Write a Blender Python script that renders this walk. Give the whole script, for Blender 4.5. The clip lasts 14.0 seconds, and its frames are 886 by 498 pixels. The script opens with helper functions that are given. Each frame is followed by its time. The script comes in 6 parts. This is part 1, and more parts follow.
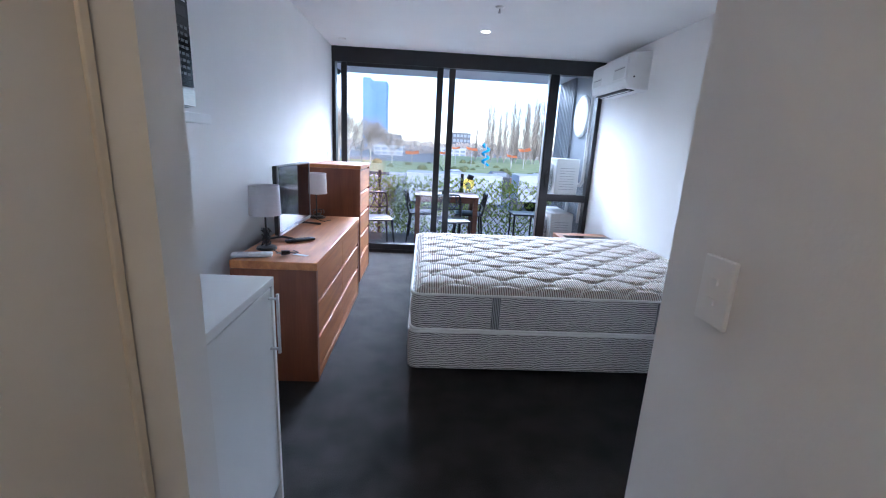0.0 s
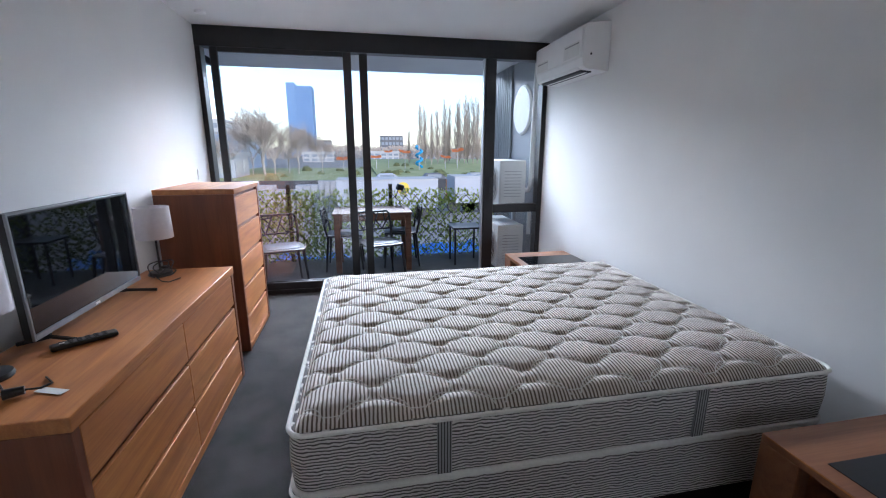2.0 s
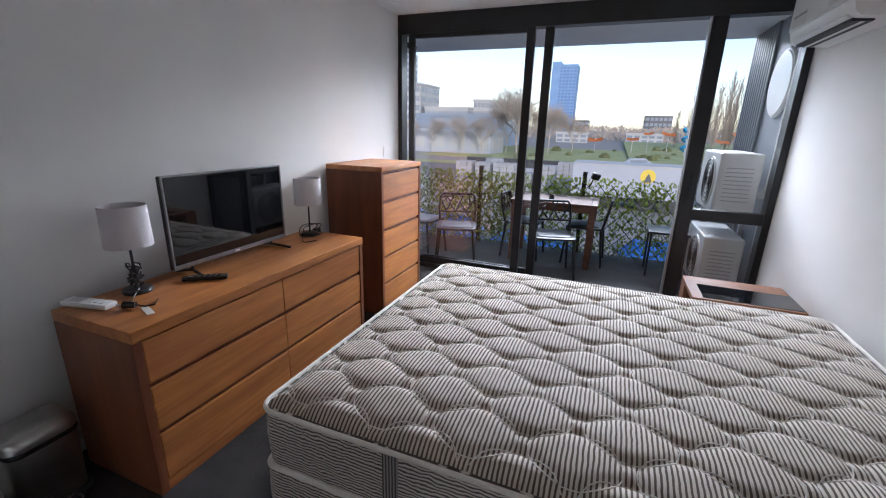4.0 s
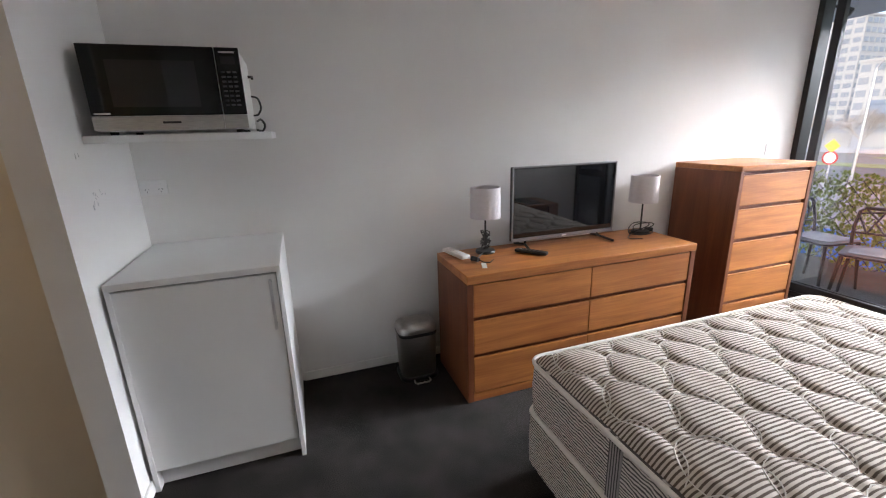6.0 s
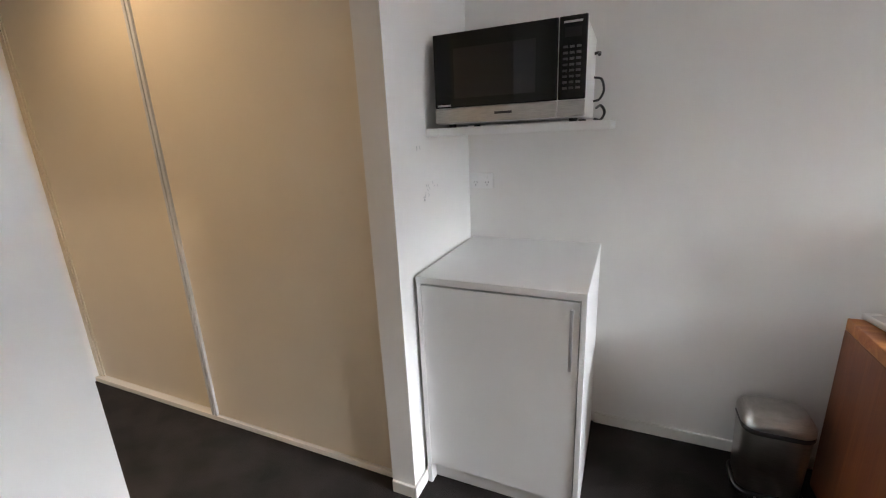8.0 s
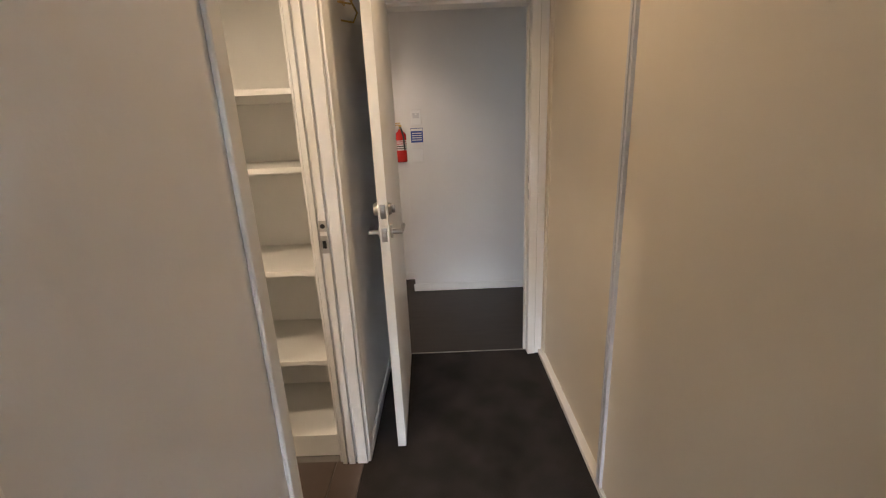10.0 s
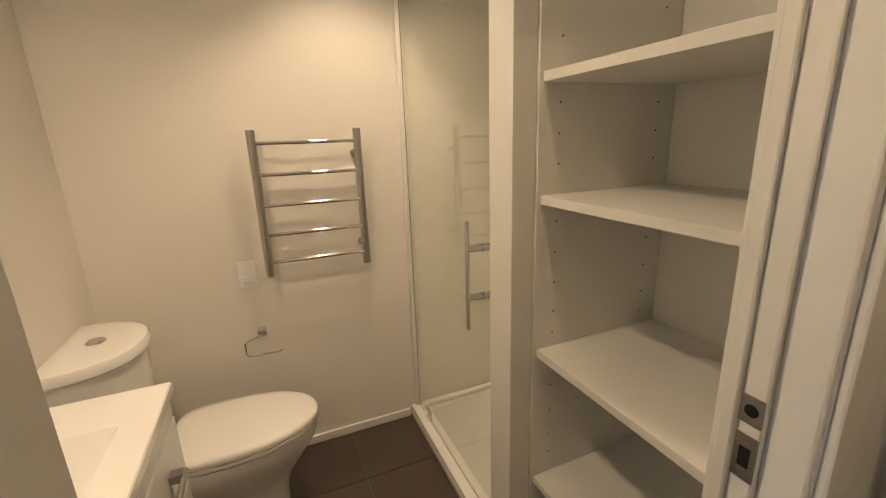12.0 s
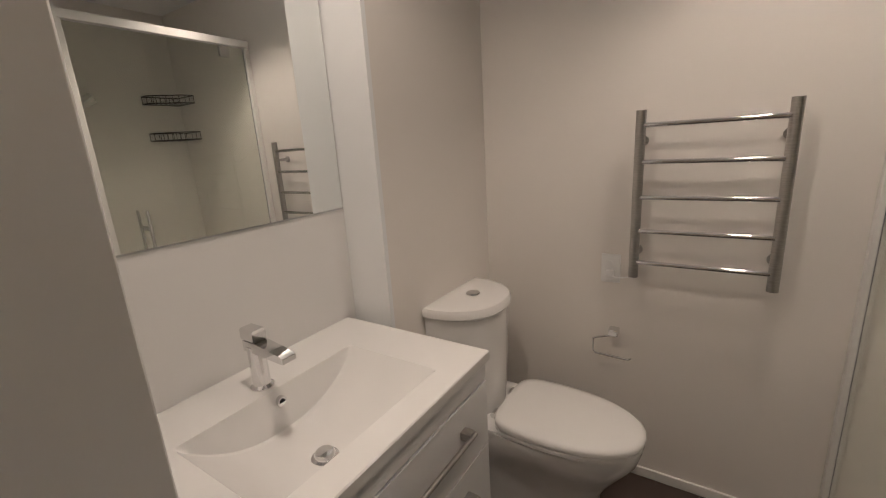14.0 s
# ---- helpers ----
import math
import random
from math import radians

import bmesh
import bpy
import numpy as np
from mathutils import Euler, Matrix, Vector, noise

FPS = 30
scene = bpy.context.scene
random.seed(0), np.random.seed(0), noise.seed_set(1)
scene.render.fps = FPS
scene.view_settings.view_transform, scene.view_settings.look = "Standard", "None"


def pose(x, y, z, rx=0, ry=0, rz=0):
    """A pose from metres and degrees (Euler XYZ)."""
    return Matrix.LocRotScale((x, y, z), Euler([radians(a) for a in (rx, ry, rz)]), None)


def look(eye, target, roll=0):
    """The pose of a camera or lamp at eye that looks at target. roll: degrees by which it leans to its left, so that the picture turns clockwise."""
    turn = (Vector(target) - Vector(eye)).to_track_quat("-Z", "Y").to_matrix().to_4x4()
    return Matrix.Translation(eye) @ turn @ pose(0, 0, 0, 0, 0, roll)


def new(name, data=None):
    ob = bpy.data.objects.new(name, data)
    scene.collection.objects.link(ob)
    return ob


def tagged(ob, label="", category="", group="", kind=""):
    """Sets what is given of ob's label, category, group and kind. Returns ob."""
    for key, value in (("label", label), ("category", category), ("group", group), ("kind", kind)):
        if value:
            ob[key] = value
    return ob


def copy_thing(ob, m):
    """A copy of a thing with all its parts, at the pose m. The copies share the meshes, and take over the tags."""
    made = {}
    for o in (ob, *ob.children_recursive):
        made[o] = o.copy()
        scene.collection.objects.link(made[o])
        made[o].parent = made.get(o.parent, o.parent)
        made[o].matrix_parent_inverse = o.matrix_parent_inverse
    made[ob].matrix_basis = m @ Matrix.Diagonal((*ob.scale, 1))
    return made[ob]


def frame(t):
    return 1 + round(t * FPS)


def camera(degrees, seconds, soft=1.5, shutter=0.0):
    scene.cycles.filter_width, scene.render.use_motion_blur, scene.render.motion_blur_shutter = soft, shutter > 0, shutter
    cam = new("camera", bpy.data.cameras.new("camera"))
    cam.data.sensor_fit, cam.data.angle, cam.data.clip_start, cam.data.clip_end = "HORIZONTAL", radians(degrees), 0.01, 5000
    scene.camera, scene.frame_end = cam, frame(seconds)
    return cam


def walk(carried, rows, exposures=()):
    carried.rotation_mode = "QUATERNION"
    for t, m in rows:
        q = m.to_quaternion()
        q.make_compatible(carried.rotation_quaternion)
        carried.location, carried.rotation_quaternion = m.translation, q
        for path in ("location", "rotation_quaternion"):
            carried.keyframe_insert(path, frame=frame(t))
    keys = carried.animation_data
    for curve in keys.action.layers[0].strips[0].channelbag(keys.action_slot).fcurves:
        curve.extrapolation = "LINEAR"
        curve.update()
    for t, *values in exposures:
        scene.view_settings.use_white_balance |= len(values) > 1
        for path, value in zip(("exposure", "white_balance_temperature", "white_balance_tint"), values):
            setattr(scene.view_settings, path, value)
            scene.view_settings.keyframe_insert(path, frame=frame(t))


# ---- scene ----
cam = camera(93.5, 14.0, soft=1.1)
PATH = [
    (0, (0.035, 0.219, 1.361), (0.137, 2.158, 0.883), 3.0),
    (0.5, (0.049, 0.568, 1.366), (0.181, 2.506, 0.89), 2.1),
    (1, (0.123, 0.873, 1.377), (0.298, 2.811, 0.914), 2.6),
    (1.5, (0.173, 1.119, 1.379), (0.484, 3.041, 0.924), 2.1),
    (2, (0.239, 1.286, 1.392), (0.618, 3.195, 0.93), 0.1),
    (2.2, (0.298, 1.34, 1.392), (0.693, 3.244, 0.923), 0.3),
    (4.3, (1.045, 1.637, 1.436), (0.073, 3.282, 0.846), 1.2),
    (4.5, (1.098, 1.669, 1.422), (-0.046, 3.202, 0.838), 1.0),
    (5, (1.207, 1.72, 1.402), (-0.261, 2.951, 0.827), -0.5),
    (5.5, (1.244, 1.709, 1.403), (-0.438, 2.634, 0.84), -1.5),
    (6, (1.243, 1.685, 1.4), (-0.579, 2.304, 0.856), -1.7),
    (6.5, (1.225, 1.666, 1.401), (-0.676, 1.981, 0.863), -1.6),
    (7, (1.134, 1.663, 1.392), (-0.794, 1.691, 0.861), -1.5),
    (7.5, (0.984, 1.658, 1.399), (-0.923, 1.381, 0.864), -2.2),
    (8, (0.8, 1.665, 1.396), (-0.96, 0.876, 0.868), -2.6),
    (8.5, (0.6, 1.668, 1.398), (-0.801, 0.334, 0.892), -0.1),
    (8.7, (0.518, 1.631, 1.396), (-0.71, 0.138, 0.881), -0.2),
    (10.8, (0.075, 0.622, 1.437), (0.996, -1.067, 0.89), -1.5),
    (11, (0.08, 0.492, 1.431), (1.236, -1.05, 0.9), -0.7),
    (11.5, (0.174, 0.269, 1.437), (1.753, -0.843, 0.917), -1.1),
    (12, (0.322, 0.125, 1.449), (2.106, -0.62, 0.934), -2.0),
    (12.5, (0.447, 0.018, 1.444), (2.375, -0.147, 0.94), -1.4),
    (13, (0.518, -0.049, 1.444), (2.395, 0.43, 0.946), -2.0),
    (13.5, (0.531, -0.082, 1.436), (2.244, 0.83, 0.95), -3.4),
    (14, (0.531, -0.077, 1.432), (2.147, 0.996, 0.945), -3.6),
]
walk(cam, [(t, look(eye, target, roll)) for t, eye, target, roll in PATH],
     [(0, 1.95, 5150, 13), (0.5, 1.75, 5200, 13), (1.0, 1.6, 5300, 12), (2.2, 1.35, 5700, 14), (4.3, 1.1, 6150, 16), (5.5, 1.48, 6500, 17), (6.5, 1.98, 6700, 15), (8.0, 2.22, 6750, 15), (8.7, 2.1, 6800, 15),
      (10.8, 2.05, 6400, 16), (11.5, 1.8, 6800, 14), (12.2, 1.45, 7000, 12), (13.0, 1.02, 6200, 18), (14, 1.05, 5550, 17)])

# ---- light ----
world = bpy.data.worlds.new("sky_world")
scene.world = world
world.use_nodes = True
wn = world.node_tree
sky = wn.nodes.new("ShaderNodeTexSky")
sky.sky_type = "NISHITA"
sky.sun_disc = False
sky.sun_elevation = radians(32)
sky.sun_rotation = radians(150)
sky.dust_density = 1.0
sky.air_density = 1.0
wn.links.new(sky.outputs[0], wn.nodes["Background"].inputs[0])
wn.nodes["Background"].inputs[1].default_value = 0.12

sun = new("sun", bpy.data.lights.new("sun", "SUN"))
sun.data.energy, sun.data.angle, sun.data.color = 1.1, radians(0.6), (1.0, 0.94, 0.84)
sun.matrix_world = look((30, -17, 22), (0, 35, 0))

XL, XR, Y0, YW, ZC = -1.09, 2.14, 1.005, 5.46, 2.42   # bedroom walls, window line, ceiling
XH, XC, YE = 0.53, -0.432, -1.31                      # hall wall, closet doors, hall end
XB, YB, YT = 2.215, 0.947, 0.788                       # bathroom far wall, vanity wall, toilet wall
D0, D1, XJ = -0.435, 0.285, 0.645                     # bathroom doorway, its wall's inner face

WARM = (1.0, 0.70, 0.40)


def downlight_lamp(x, y, watts, colour=WARM, size=150):
    lamp = new("downlight_lamp", bpy.data.lights.new("downlight_lamp", "SPOT"))
    lamp.data.energy, lamp.data.color = watts, colour
    lamp.data.spot_size, lamp.data.spot_blend, lamp.data.shadow_soft_size = radians(size), 0.6, 0.055
    lamp.matrix_world = look((x, y, ZC - 0.012), (x, y + 0.001, 0))


downlight_lamp(0.55, 4.46, 9, (1, .80, .56))
downlight_lamp(0.0, -0.25, 5.5)
# entry lamp: unseen, added to brighten the entry wall
downlight_lamp(1.0, -1.95, 12, (1, .80, .62), 135)
downlight_lamp(1.80, -0.22, 14, (1, .78, .54), 105)
downlight_lamp(1.05, 0.42, 15, (1, .78, .54))

# added area lamp out past the soffit's edge, unseen, standing in for sky light
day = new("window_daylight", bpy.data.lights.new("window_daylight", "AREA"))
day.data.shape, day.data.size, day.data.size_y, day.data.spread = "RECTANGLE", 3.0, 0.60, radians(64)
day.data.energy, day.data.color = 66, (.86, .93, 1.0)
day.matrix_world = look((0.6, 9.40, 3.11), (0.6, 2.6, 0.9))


# ---- materials ----
def mat(name, c1, c2=None, rough=0.5, scale=6.0, metal=0.0, bump=0.0, bscale=60.0, spec=0.5, coat=0.0, stretch=(1, 1, 1), detail=5.0):
    """A surface with a slow stain and a fine grain between two colours, and a fine relief."""
    m = bpy.data.materials.new(name)
    m.use_nodes = True
    nt = m.node_tree
    b = nt.nodes["Principled BSDF"]
    c2 = c2 or tuple(v * 0.9 for v in c1)
    tc = nt.nodes.new("ShaderNodeTexCoord")
    mp = nt.nodes.new("ShaderNodeMapping")
    mp.inputs["Scale"].default_value = stretch
    nt.links.new(tc.outputs["Object"], mp.inputs[0])
    n = nt.nodes.new("ShaderNodeTexNoise")
    n.inputs["Scale"].default_value, n.inputs["Detail"].default_value = scale, detail
    nt.links.new(mp.outputs[0], n.inputs["Vector"])
    r = nt.nodes.new("ShaderNodeMapRange")
    r.inputs[1].default_value, r.inputs[2].default_value = 0.3, 0.7
    nt.links.new(n.outputs[0], r.inputs[0])
    mix = nt.nodes.new("ShaderNodeMix")
    mix.data_type = "RGBA"
    mix.inputs[6].default_value, mix.inputs[7].default_value = (*c1, 1), (*c2, 1)
    nt.links.new(r.outputs[0], mix.inputs[0])
    nt.links.new(mix.outputs[2], b.inputs["Base Color"])
    b.inputs["Roughness"].default_value, b.inputs["Metallic"].default_value = rough, metal
    b.inputs["Specular IOR Level"].default_value = spec
    b.inputs["Coat Weight"].default_value = coat
    if bump:
        n2 = nt.nodes.new("ShaderNodeTexNoise")
        n2.inputs["Scale"].default_value, n2.inputs["Detail"].default_value = bscale, 4
        nt.links.new(mp.outputs[0], n2.inputs["Vector"])
        bp = nt.nodes.new("ShaderNodeBump")
        bp.inputs["Strength"].default_value, bp.inputs["Distance"].default_value = bump, 0.004
        nt.links.new(n2.outputs[0], bp.inputs["Height"])
        nt.links.new(bp.outputs[0], b.inputs["Normal"])
    return m


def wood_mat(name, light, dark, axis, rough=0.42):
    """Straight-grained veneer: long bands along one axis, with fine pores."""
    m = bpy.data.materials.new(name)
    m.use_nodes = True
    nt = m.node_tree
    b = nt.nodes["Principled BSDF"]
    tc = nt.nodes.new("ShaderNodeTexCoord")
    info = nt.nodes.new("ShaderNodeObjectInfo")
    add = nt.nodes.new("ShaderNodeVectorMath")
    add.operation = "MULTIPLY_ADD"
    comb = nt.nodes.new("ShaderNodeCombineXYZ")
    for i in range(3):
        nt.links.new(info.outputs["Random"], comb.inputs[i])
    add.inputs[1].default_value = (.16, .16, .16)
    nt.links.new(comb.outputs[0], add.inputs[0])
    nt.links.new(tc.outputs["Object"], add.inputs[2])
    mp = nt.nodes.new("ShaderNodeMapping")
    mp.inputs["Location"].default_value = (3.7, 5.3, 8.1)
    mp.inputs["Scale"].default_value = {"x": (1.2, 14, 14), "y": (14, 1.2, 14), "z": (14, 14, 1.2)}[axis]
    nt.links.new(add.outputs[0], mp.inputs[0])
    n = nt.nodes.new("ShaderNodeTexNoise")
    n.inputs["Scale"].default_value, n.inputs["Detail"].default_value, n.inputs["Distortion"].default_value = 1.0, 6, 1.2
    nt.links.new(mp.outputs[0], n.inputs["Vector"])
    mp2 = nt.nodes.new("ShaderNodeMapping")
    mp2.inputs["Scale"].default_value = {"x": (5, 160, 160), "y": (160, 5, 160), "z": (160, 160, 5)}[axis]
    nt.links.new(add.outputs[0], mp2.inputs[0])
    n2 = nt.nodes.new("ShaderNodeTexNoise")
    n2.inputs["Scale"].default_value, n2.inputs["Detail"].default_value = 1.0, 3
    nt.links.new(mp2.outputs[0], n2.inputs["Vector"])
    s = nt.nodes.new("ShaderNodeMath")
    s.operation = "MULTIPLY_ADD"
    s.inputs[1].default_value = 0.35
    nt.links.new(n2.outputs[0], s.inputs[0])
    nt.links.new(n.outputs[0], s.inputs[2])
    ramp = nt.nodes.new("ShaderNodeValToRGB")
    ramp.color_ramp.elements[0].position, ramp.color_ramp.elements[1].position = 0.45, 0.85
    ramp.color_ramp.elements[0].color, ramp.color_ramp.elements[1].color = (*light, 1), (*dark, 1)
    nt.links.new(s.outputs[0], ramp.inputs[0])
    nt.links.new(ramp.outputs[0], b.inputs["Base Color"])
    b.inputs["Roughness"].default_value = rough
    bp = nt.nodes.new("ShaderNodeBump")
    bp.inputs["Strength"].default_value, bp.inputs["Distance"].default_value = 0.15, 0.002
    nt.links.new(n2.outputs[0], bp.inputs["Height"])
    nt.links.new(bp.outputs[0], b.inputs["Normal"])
    return m


def stripe_mat(name, axis, pitch, pale, dark, wob=0.003, duty=0.42):
    """Ticking: woven dark stripes on a pale ground, a little wavy."""
    m = bpy.data.materials.new(name)
    m.use_nodes = True
    nt = m.node_tree
    b = nt.nodes["Principled BSDF"]
    tc = nt.nodes.new("ShaderNodeTexCoord")
    sep = nt.nodes.new("ShaderNodeSeparateXYZ")
    nt.links.new(tc.outputs["Object"], sep.inputs[0])
    n = nt.nodes.new("ShaderNodeTexNoise")
    n.inputs["Scale"].default_value, n.inputs["Detail"].default_value = 22, 2
    nt.links.new(tc.outputs["Object"], n.inputs["Vector"])
    w = nt.nodes.new("ShaderNodeMath")
    w.operation = "MULTIPLY_ADD"
    w.inputs[1].default_value = wob * 2
    nt.links.new(n.outputs[0], w.inputs[0])
    nt.links.new(sep.outputs["xyz".index(axis)], w.inputs[2])
    d = nt.nodes.new("ShaderNodeMath")
    d.operation = "DIVIDE"
    d.inputs[1].default_value = pitch
    nt.links.new(w.outputs[0], d.inputs[0])
    fr = nt.nodes.new("ShaderNodeMath")
    fr.operation = "FRACT"
    nt.links.new(d.outputs[0], fr.inputs[0])
    ramp = nt.nodes.new("ShaderNodeValToRGB")
    e = ramp.color_ramp.elements
    e[0].position, e[1].position = 0.0, 1.0
    e[0].color = e[1].color = (*pale, 1)
    for p, c in ((0.5 - duty / 2 - .06, pale), (0.5 - duty / 2 + .04, dark), (0.5 + duty / 2 - .04, dark), (0.5 + duty / 2 + .06, pale)):
        k = ramp.color_ramp.elements.new(p)
        k.color = (*c, 1)
    nt.links.new(fr.outputs[0], ramp.inputs[0])
    g = nt.nodes.new("ShaderNodeTexNoise")
    g.inputs["Scale"].default_value = 400
    nt.links.new(tc.outputs["Object"], g.inputs["Vector"])
    mix = nt.nodes.new("ShaderNodeMix")
    mix.data_type, mix.blend_type = "RGBA", "MULTIPLY"
    mix.inputs[0].default_value = 0.2
    nt.links.new(ramp.outputs[0], mix.inputs[6])
    nt.links.new(g.outputs[0], mix.inputs[7])
    nt.links.new(mix.outputs[2], b.inputs["Base Color"])
    b.inputs["Roughness"].default_value = 0.85
    bp = nt.nodes.new("ShaderNodeBump")
    bp.inputs["Strength"].default_value, bp.inputs["Distance"].default_value = 0.3, 0.002
    nt.links.new(g.outputs[0], bp.inputs["Height"])
    nt.links.new(bp.outputs[0], b.inputs["Normal"])
    return m


def carpet_mat(name, c1, c2):
    m = mat(name, c1, c2, rough=0.95, scale=4.5, bump=1.0, bscale=260, spec=0.05, detail=8.0)
    nt = m.node_tree
    b = nt.nodes["Principled BSDF"]
    v = nt.nodes.new("ShaderNodeTexNoise")
    v.inputs["Scale"].default_value, v.inputs["Detail"].default_value = 220, 2
    tc = nt.nodes.new("ShaderNodeTexCoord")
    nt.links.new(tc.outputs["Object"], v.inputs["Vector"])
    mix = nt.nodes.new("ShaderNodeMix")
    mix.data_type, mix.blend_type = "RGBA", "OVERLAY"
    mix.inputs[0].default_value = 0.8
    src = b.inputs["Base Color"].links[0].from_socket
    nt.links.new(src, mix.inputs[6])
    nt.links.new(v.outputs[0], mix.inputs[7])
    nt.links.new(mix.outputs[2], b.inputs["Base Color"])
    b.inputs["Sheen Weight"].default_value = 0.05
    return m


def glass_mat(name, tint=(1, 1, 1), rough=0.0):
    m = bpy.data.materials.new(name)
    m.use_nodes = True
    nt = m.node_tree
    b = nt.nodes["Principled BSDF"]
    b.inputs["Base Color"].default_value = (*tint, 1)
    b.inputs["Transmission Weight"].default_value = 1.0
    b.inputs["Roughness"].default_value = rough
    b.inputs["IOR"].default_value = 1.45
    return m


def glow_mat(name, colour, strength):
    m = bpy.data.materials.new(name)
    m.use_nodes = True
    b = m.node_tree.nodes["Principled BSDF"]
    b.inputs["Base Color"].default_value = (*colour, 1)
    b.inputs["Emission Color"].default_value = (*colour, 1)
    b.inputs["Emission Strength"].default_value = strength
    return m


PAINT = mat("wall_paint", (.80, .79, .77), (.76, .75, .73), rough=.8, scale=1.5, bump=.08, bscale=140, spec=.3)
BATH_PAINT = mat("cream_bathroom_paint", (.78, .745, .70), (.75, .715, .67), rough=.6, scale=1.5, bump=.08, bscale=140, spec=.35)
PANEL = mat("white_wet_panel", (.84, .85, .85), (.81, .82, .82), rough=.3, scale=2)
CEIL = mat("ceiling_paint", (.82, .82, .81), (.79, .79, .78), rough=.7, scale=2)
TRIM = mat("trim_paint", (.80, .79, .76), (.76, .75, .71), rough=.35, scale=4)
CLOSET = mat("closet_board", (.76, .685, .565), (.73, .655, .535), rough=.45, scale=2.5)
CARPET = carpet_mat("charcoal_carpet", (.013, .0115, .011), (.036, .031, .029))
VINYL = mat("dark_plank", (.024, .019, .017), (.034, .027, .024), rough=.5, scale=3, stretch=(1, 9, 1), bump=.1, bscale=20)
TILE = mat("dark_floor_tile", (.062, .045, .038), (.085, .062, .052), rough=.38, scale=5, bump=.1, bscale=40)
GROUT = mat("tile_grout", (.16, .15, .14), rough=.9, scale=30)
ALU = mat("black_aluminium", (.012, .012, .014), (.018, .018, .020), rough=.38, scale=9)
STEEL = mat("brushed_steel", (.52, .50, .48), (.42, .41, .39), rough=.28, metal=1, scale=30, stretch=(1, 1, 12))
CHROME = mat("chrome", (.80, .80, .80), (.72, .72, .72), rough=.06, metal=1, scale=8)
BRASSY = mat("gold_wire", (.60, .42, .14), rough=.3, metal=1, scale=20)
BEZEL = mat("dark_silver_bezel", (.30, .30, .31), (.26, .26, .27), rough=.35, metal=.8, scale=20)
SILVER = mat("silver_aluminium", (.66, .66, .67), (.58, .58, .59), rough=.32, metal=.85, scale=20)
WOOD_Y = wood_mat("teak_grain_long", (.52, .205, .052), (.32, .105, .028), "y")
# teak painted darker to hold the shade of unlit sides and drawer recesses
WOOD_Z_SHADED = wood_mat("teak_side_shaded", (.215, .068, .025), (.14, .040, .016), "z")
WOOD_X = wood_mat("walnut_top", (.30, .125, .055), (.18, .066, .028), "x")
MELAMINE = mat("white_melamine", (.80, .80, .79), (.77, .77, .76), rough=.3, scale=3)
SHELF_W = mat("white_shelf_board", (.80, .79, .75), (.77, .76, .72), rough=.4, scale=4)
PLASTIC_W = mat("white_plastic", (.82, .82, .81), (.79, .79, .78), rough=.3, scale=10)
PLASTIC_B = mat("black_plastic", (.012, .012, .013), (.020, .020, .021), rough=.35, scale=20)
SCREEN = mat("screen_glass", (.006, .007, .009), (.008, .009, .011), rough=.03, scale=2, spec=.58)
DARKHOLE = mat("dark_void", (.006, .006, .006), rough=.9)
PORCELAIN = mat("white_porcelain", (.83, .82, .80), (.80, .79, .77), rough=.12, scale=3, coat=.4)
SHADE = mat("lilac_white_shade", (.72, .69, .72), (.68, .65, .68), rough=.9, scale=60, bump=.3, bscale=400)
TICK_TOP = stripe_mat("ticking_top", "x", .0135, (.80, .73, .65), (.135, .098, .072), duty=.42)
TICK_SIDE = stripe_mat("ticking_side", "z", .0118, (.74, .69, .64), (.10, .088, .084), wob=.010)
TICK_TAB = stripe_mat("ticking_tab", "x", .010, (.40, .38, .37), (.07, .066, .066), wob=.001)
PIPING = mat("white_piping", (.84, .81, .76), rough=.8, scale=80)
GLASS = glass_mat("window_glass")
SHOWER_GLASS = glass_mat("shower_glass", (.90, .925, .865))
MIRROR = mat("mirror_silver", (.90, .92, .91), (.90, .92, .91), rough=.0, metal=1)
BLACKDOOR = mat("black_door_paint", (.010, .009, .009), (.014, .012, .012), rough=.3, scale=3)
RED = mat("red_enamel", (.52, .02, .015), (.45, .016, .012), rough=.25, scale=6)
LABEL_W = mat("paper_white", (.75, .75, .73), rough=.6, scale=10)
BLUE_CARD = mat("blue_card", (.03, .07, .30), (.025, .06, .26), rough=.4, scale=10)
INK = mat("printed_ink", (.03, .03, .035), rough=.6)
GLOW = glow_mat("downlight_glow", (1.0, .88, .66), 14)


# ---- building blocks ----
BASE = {}


def box(bm, lo, hi, bev=0.0, seg=2):
    if not bm.faces.layers.int.get("boxy"):
        bm.faces.layers.int.new("boxy")
    verts = bmesh.ops.create_cube(bm, size=1)["verts"]
    for v in verts:
        v.co = [lo[i] + (v.co[i] + .5) * (hi[i] - lo[i]) for i in range(3)]
    if bev:
        edges = list({e for v in verts for e in v.link_edges})
        bmesh.ops.bevel(bm, geom=edges, offset=bev, segments=seg, affect="EDGES", profile=.5)
    return bm


def cyl(bm, a, b, r0, r1=None, seg=16):
    a, b = Vector(a), Vector(b)
    turn = (b - a).to_track_quat("Z", "Y").to_matrix().to_4x4()
    bmesh.ops.create_cone(bm, cap_ends=True, segments=seg, radius1=r0, radius2=r0 if r1 is None else r1, depth=(b - a).length,
                          matrix=Matrix.Translation((a + b) / 2) @ turn)
    return bm


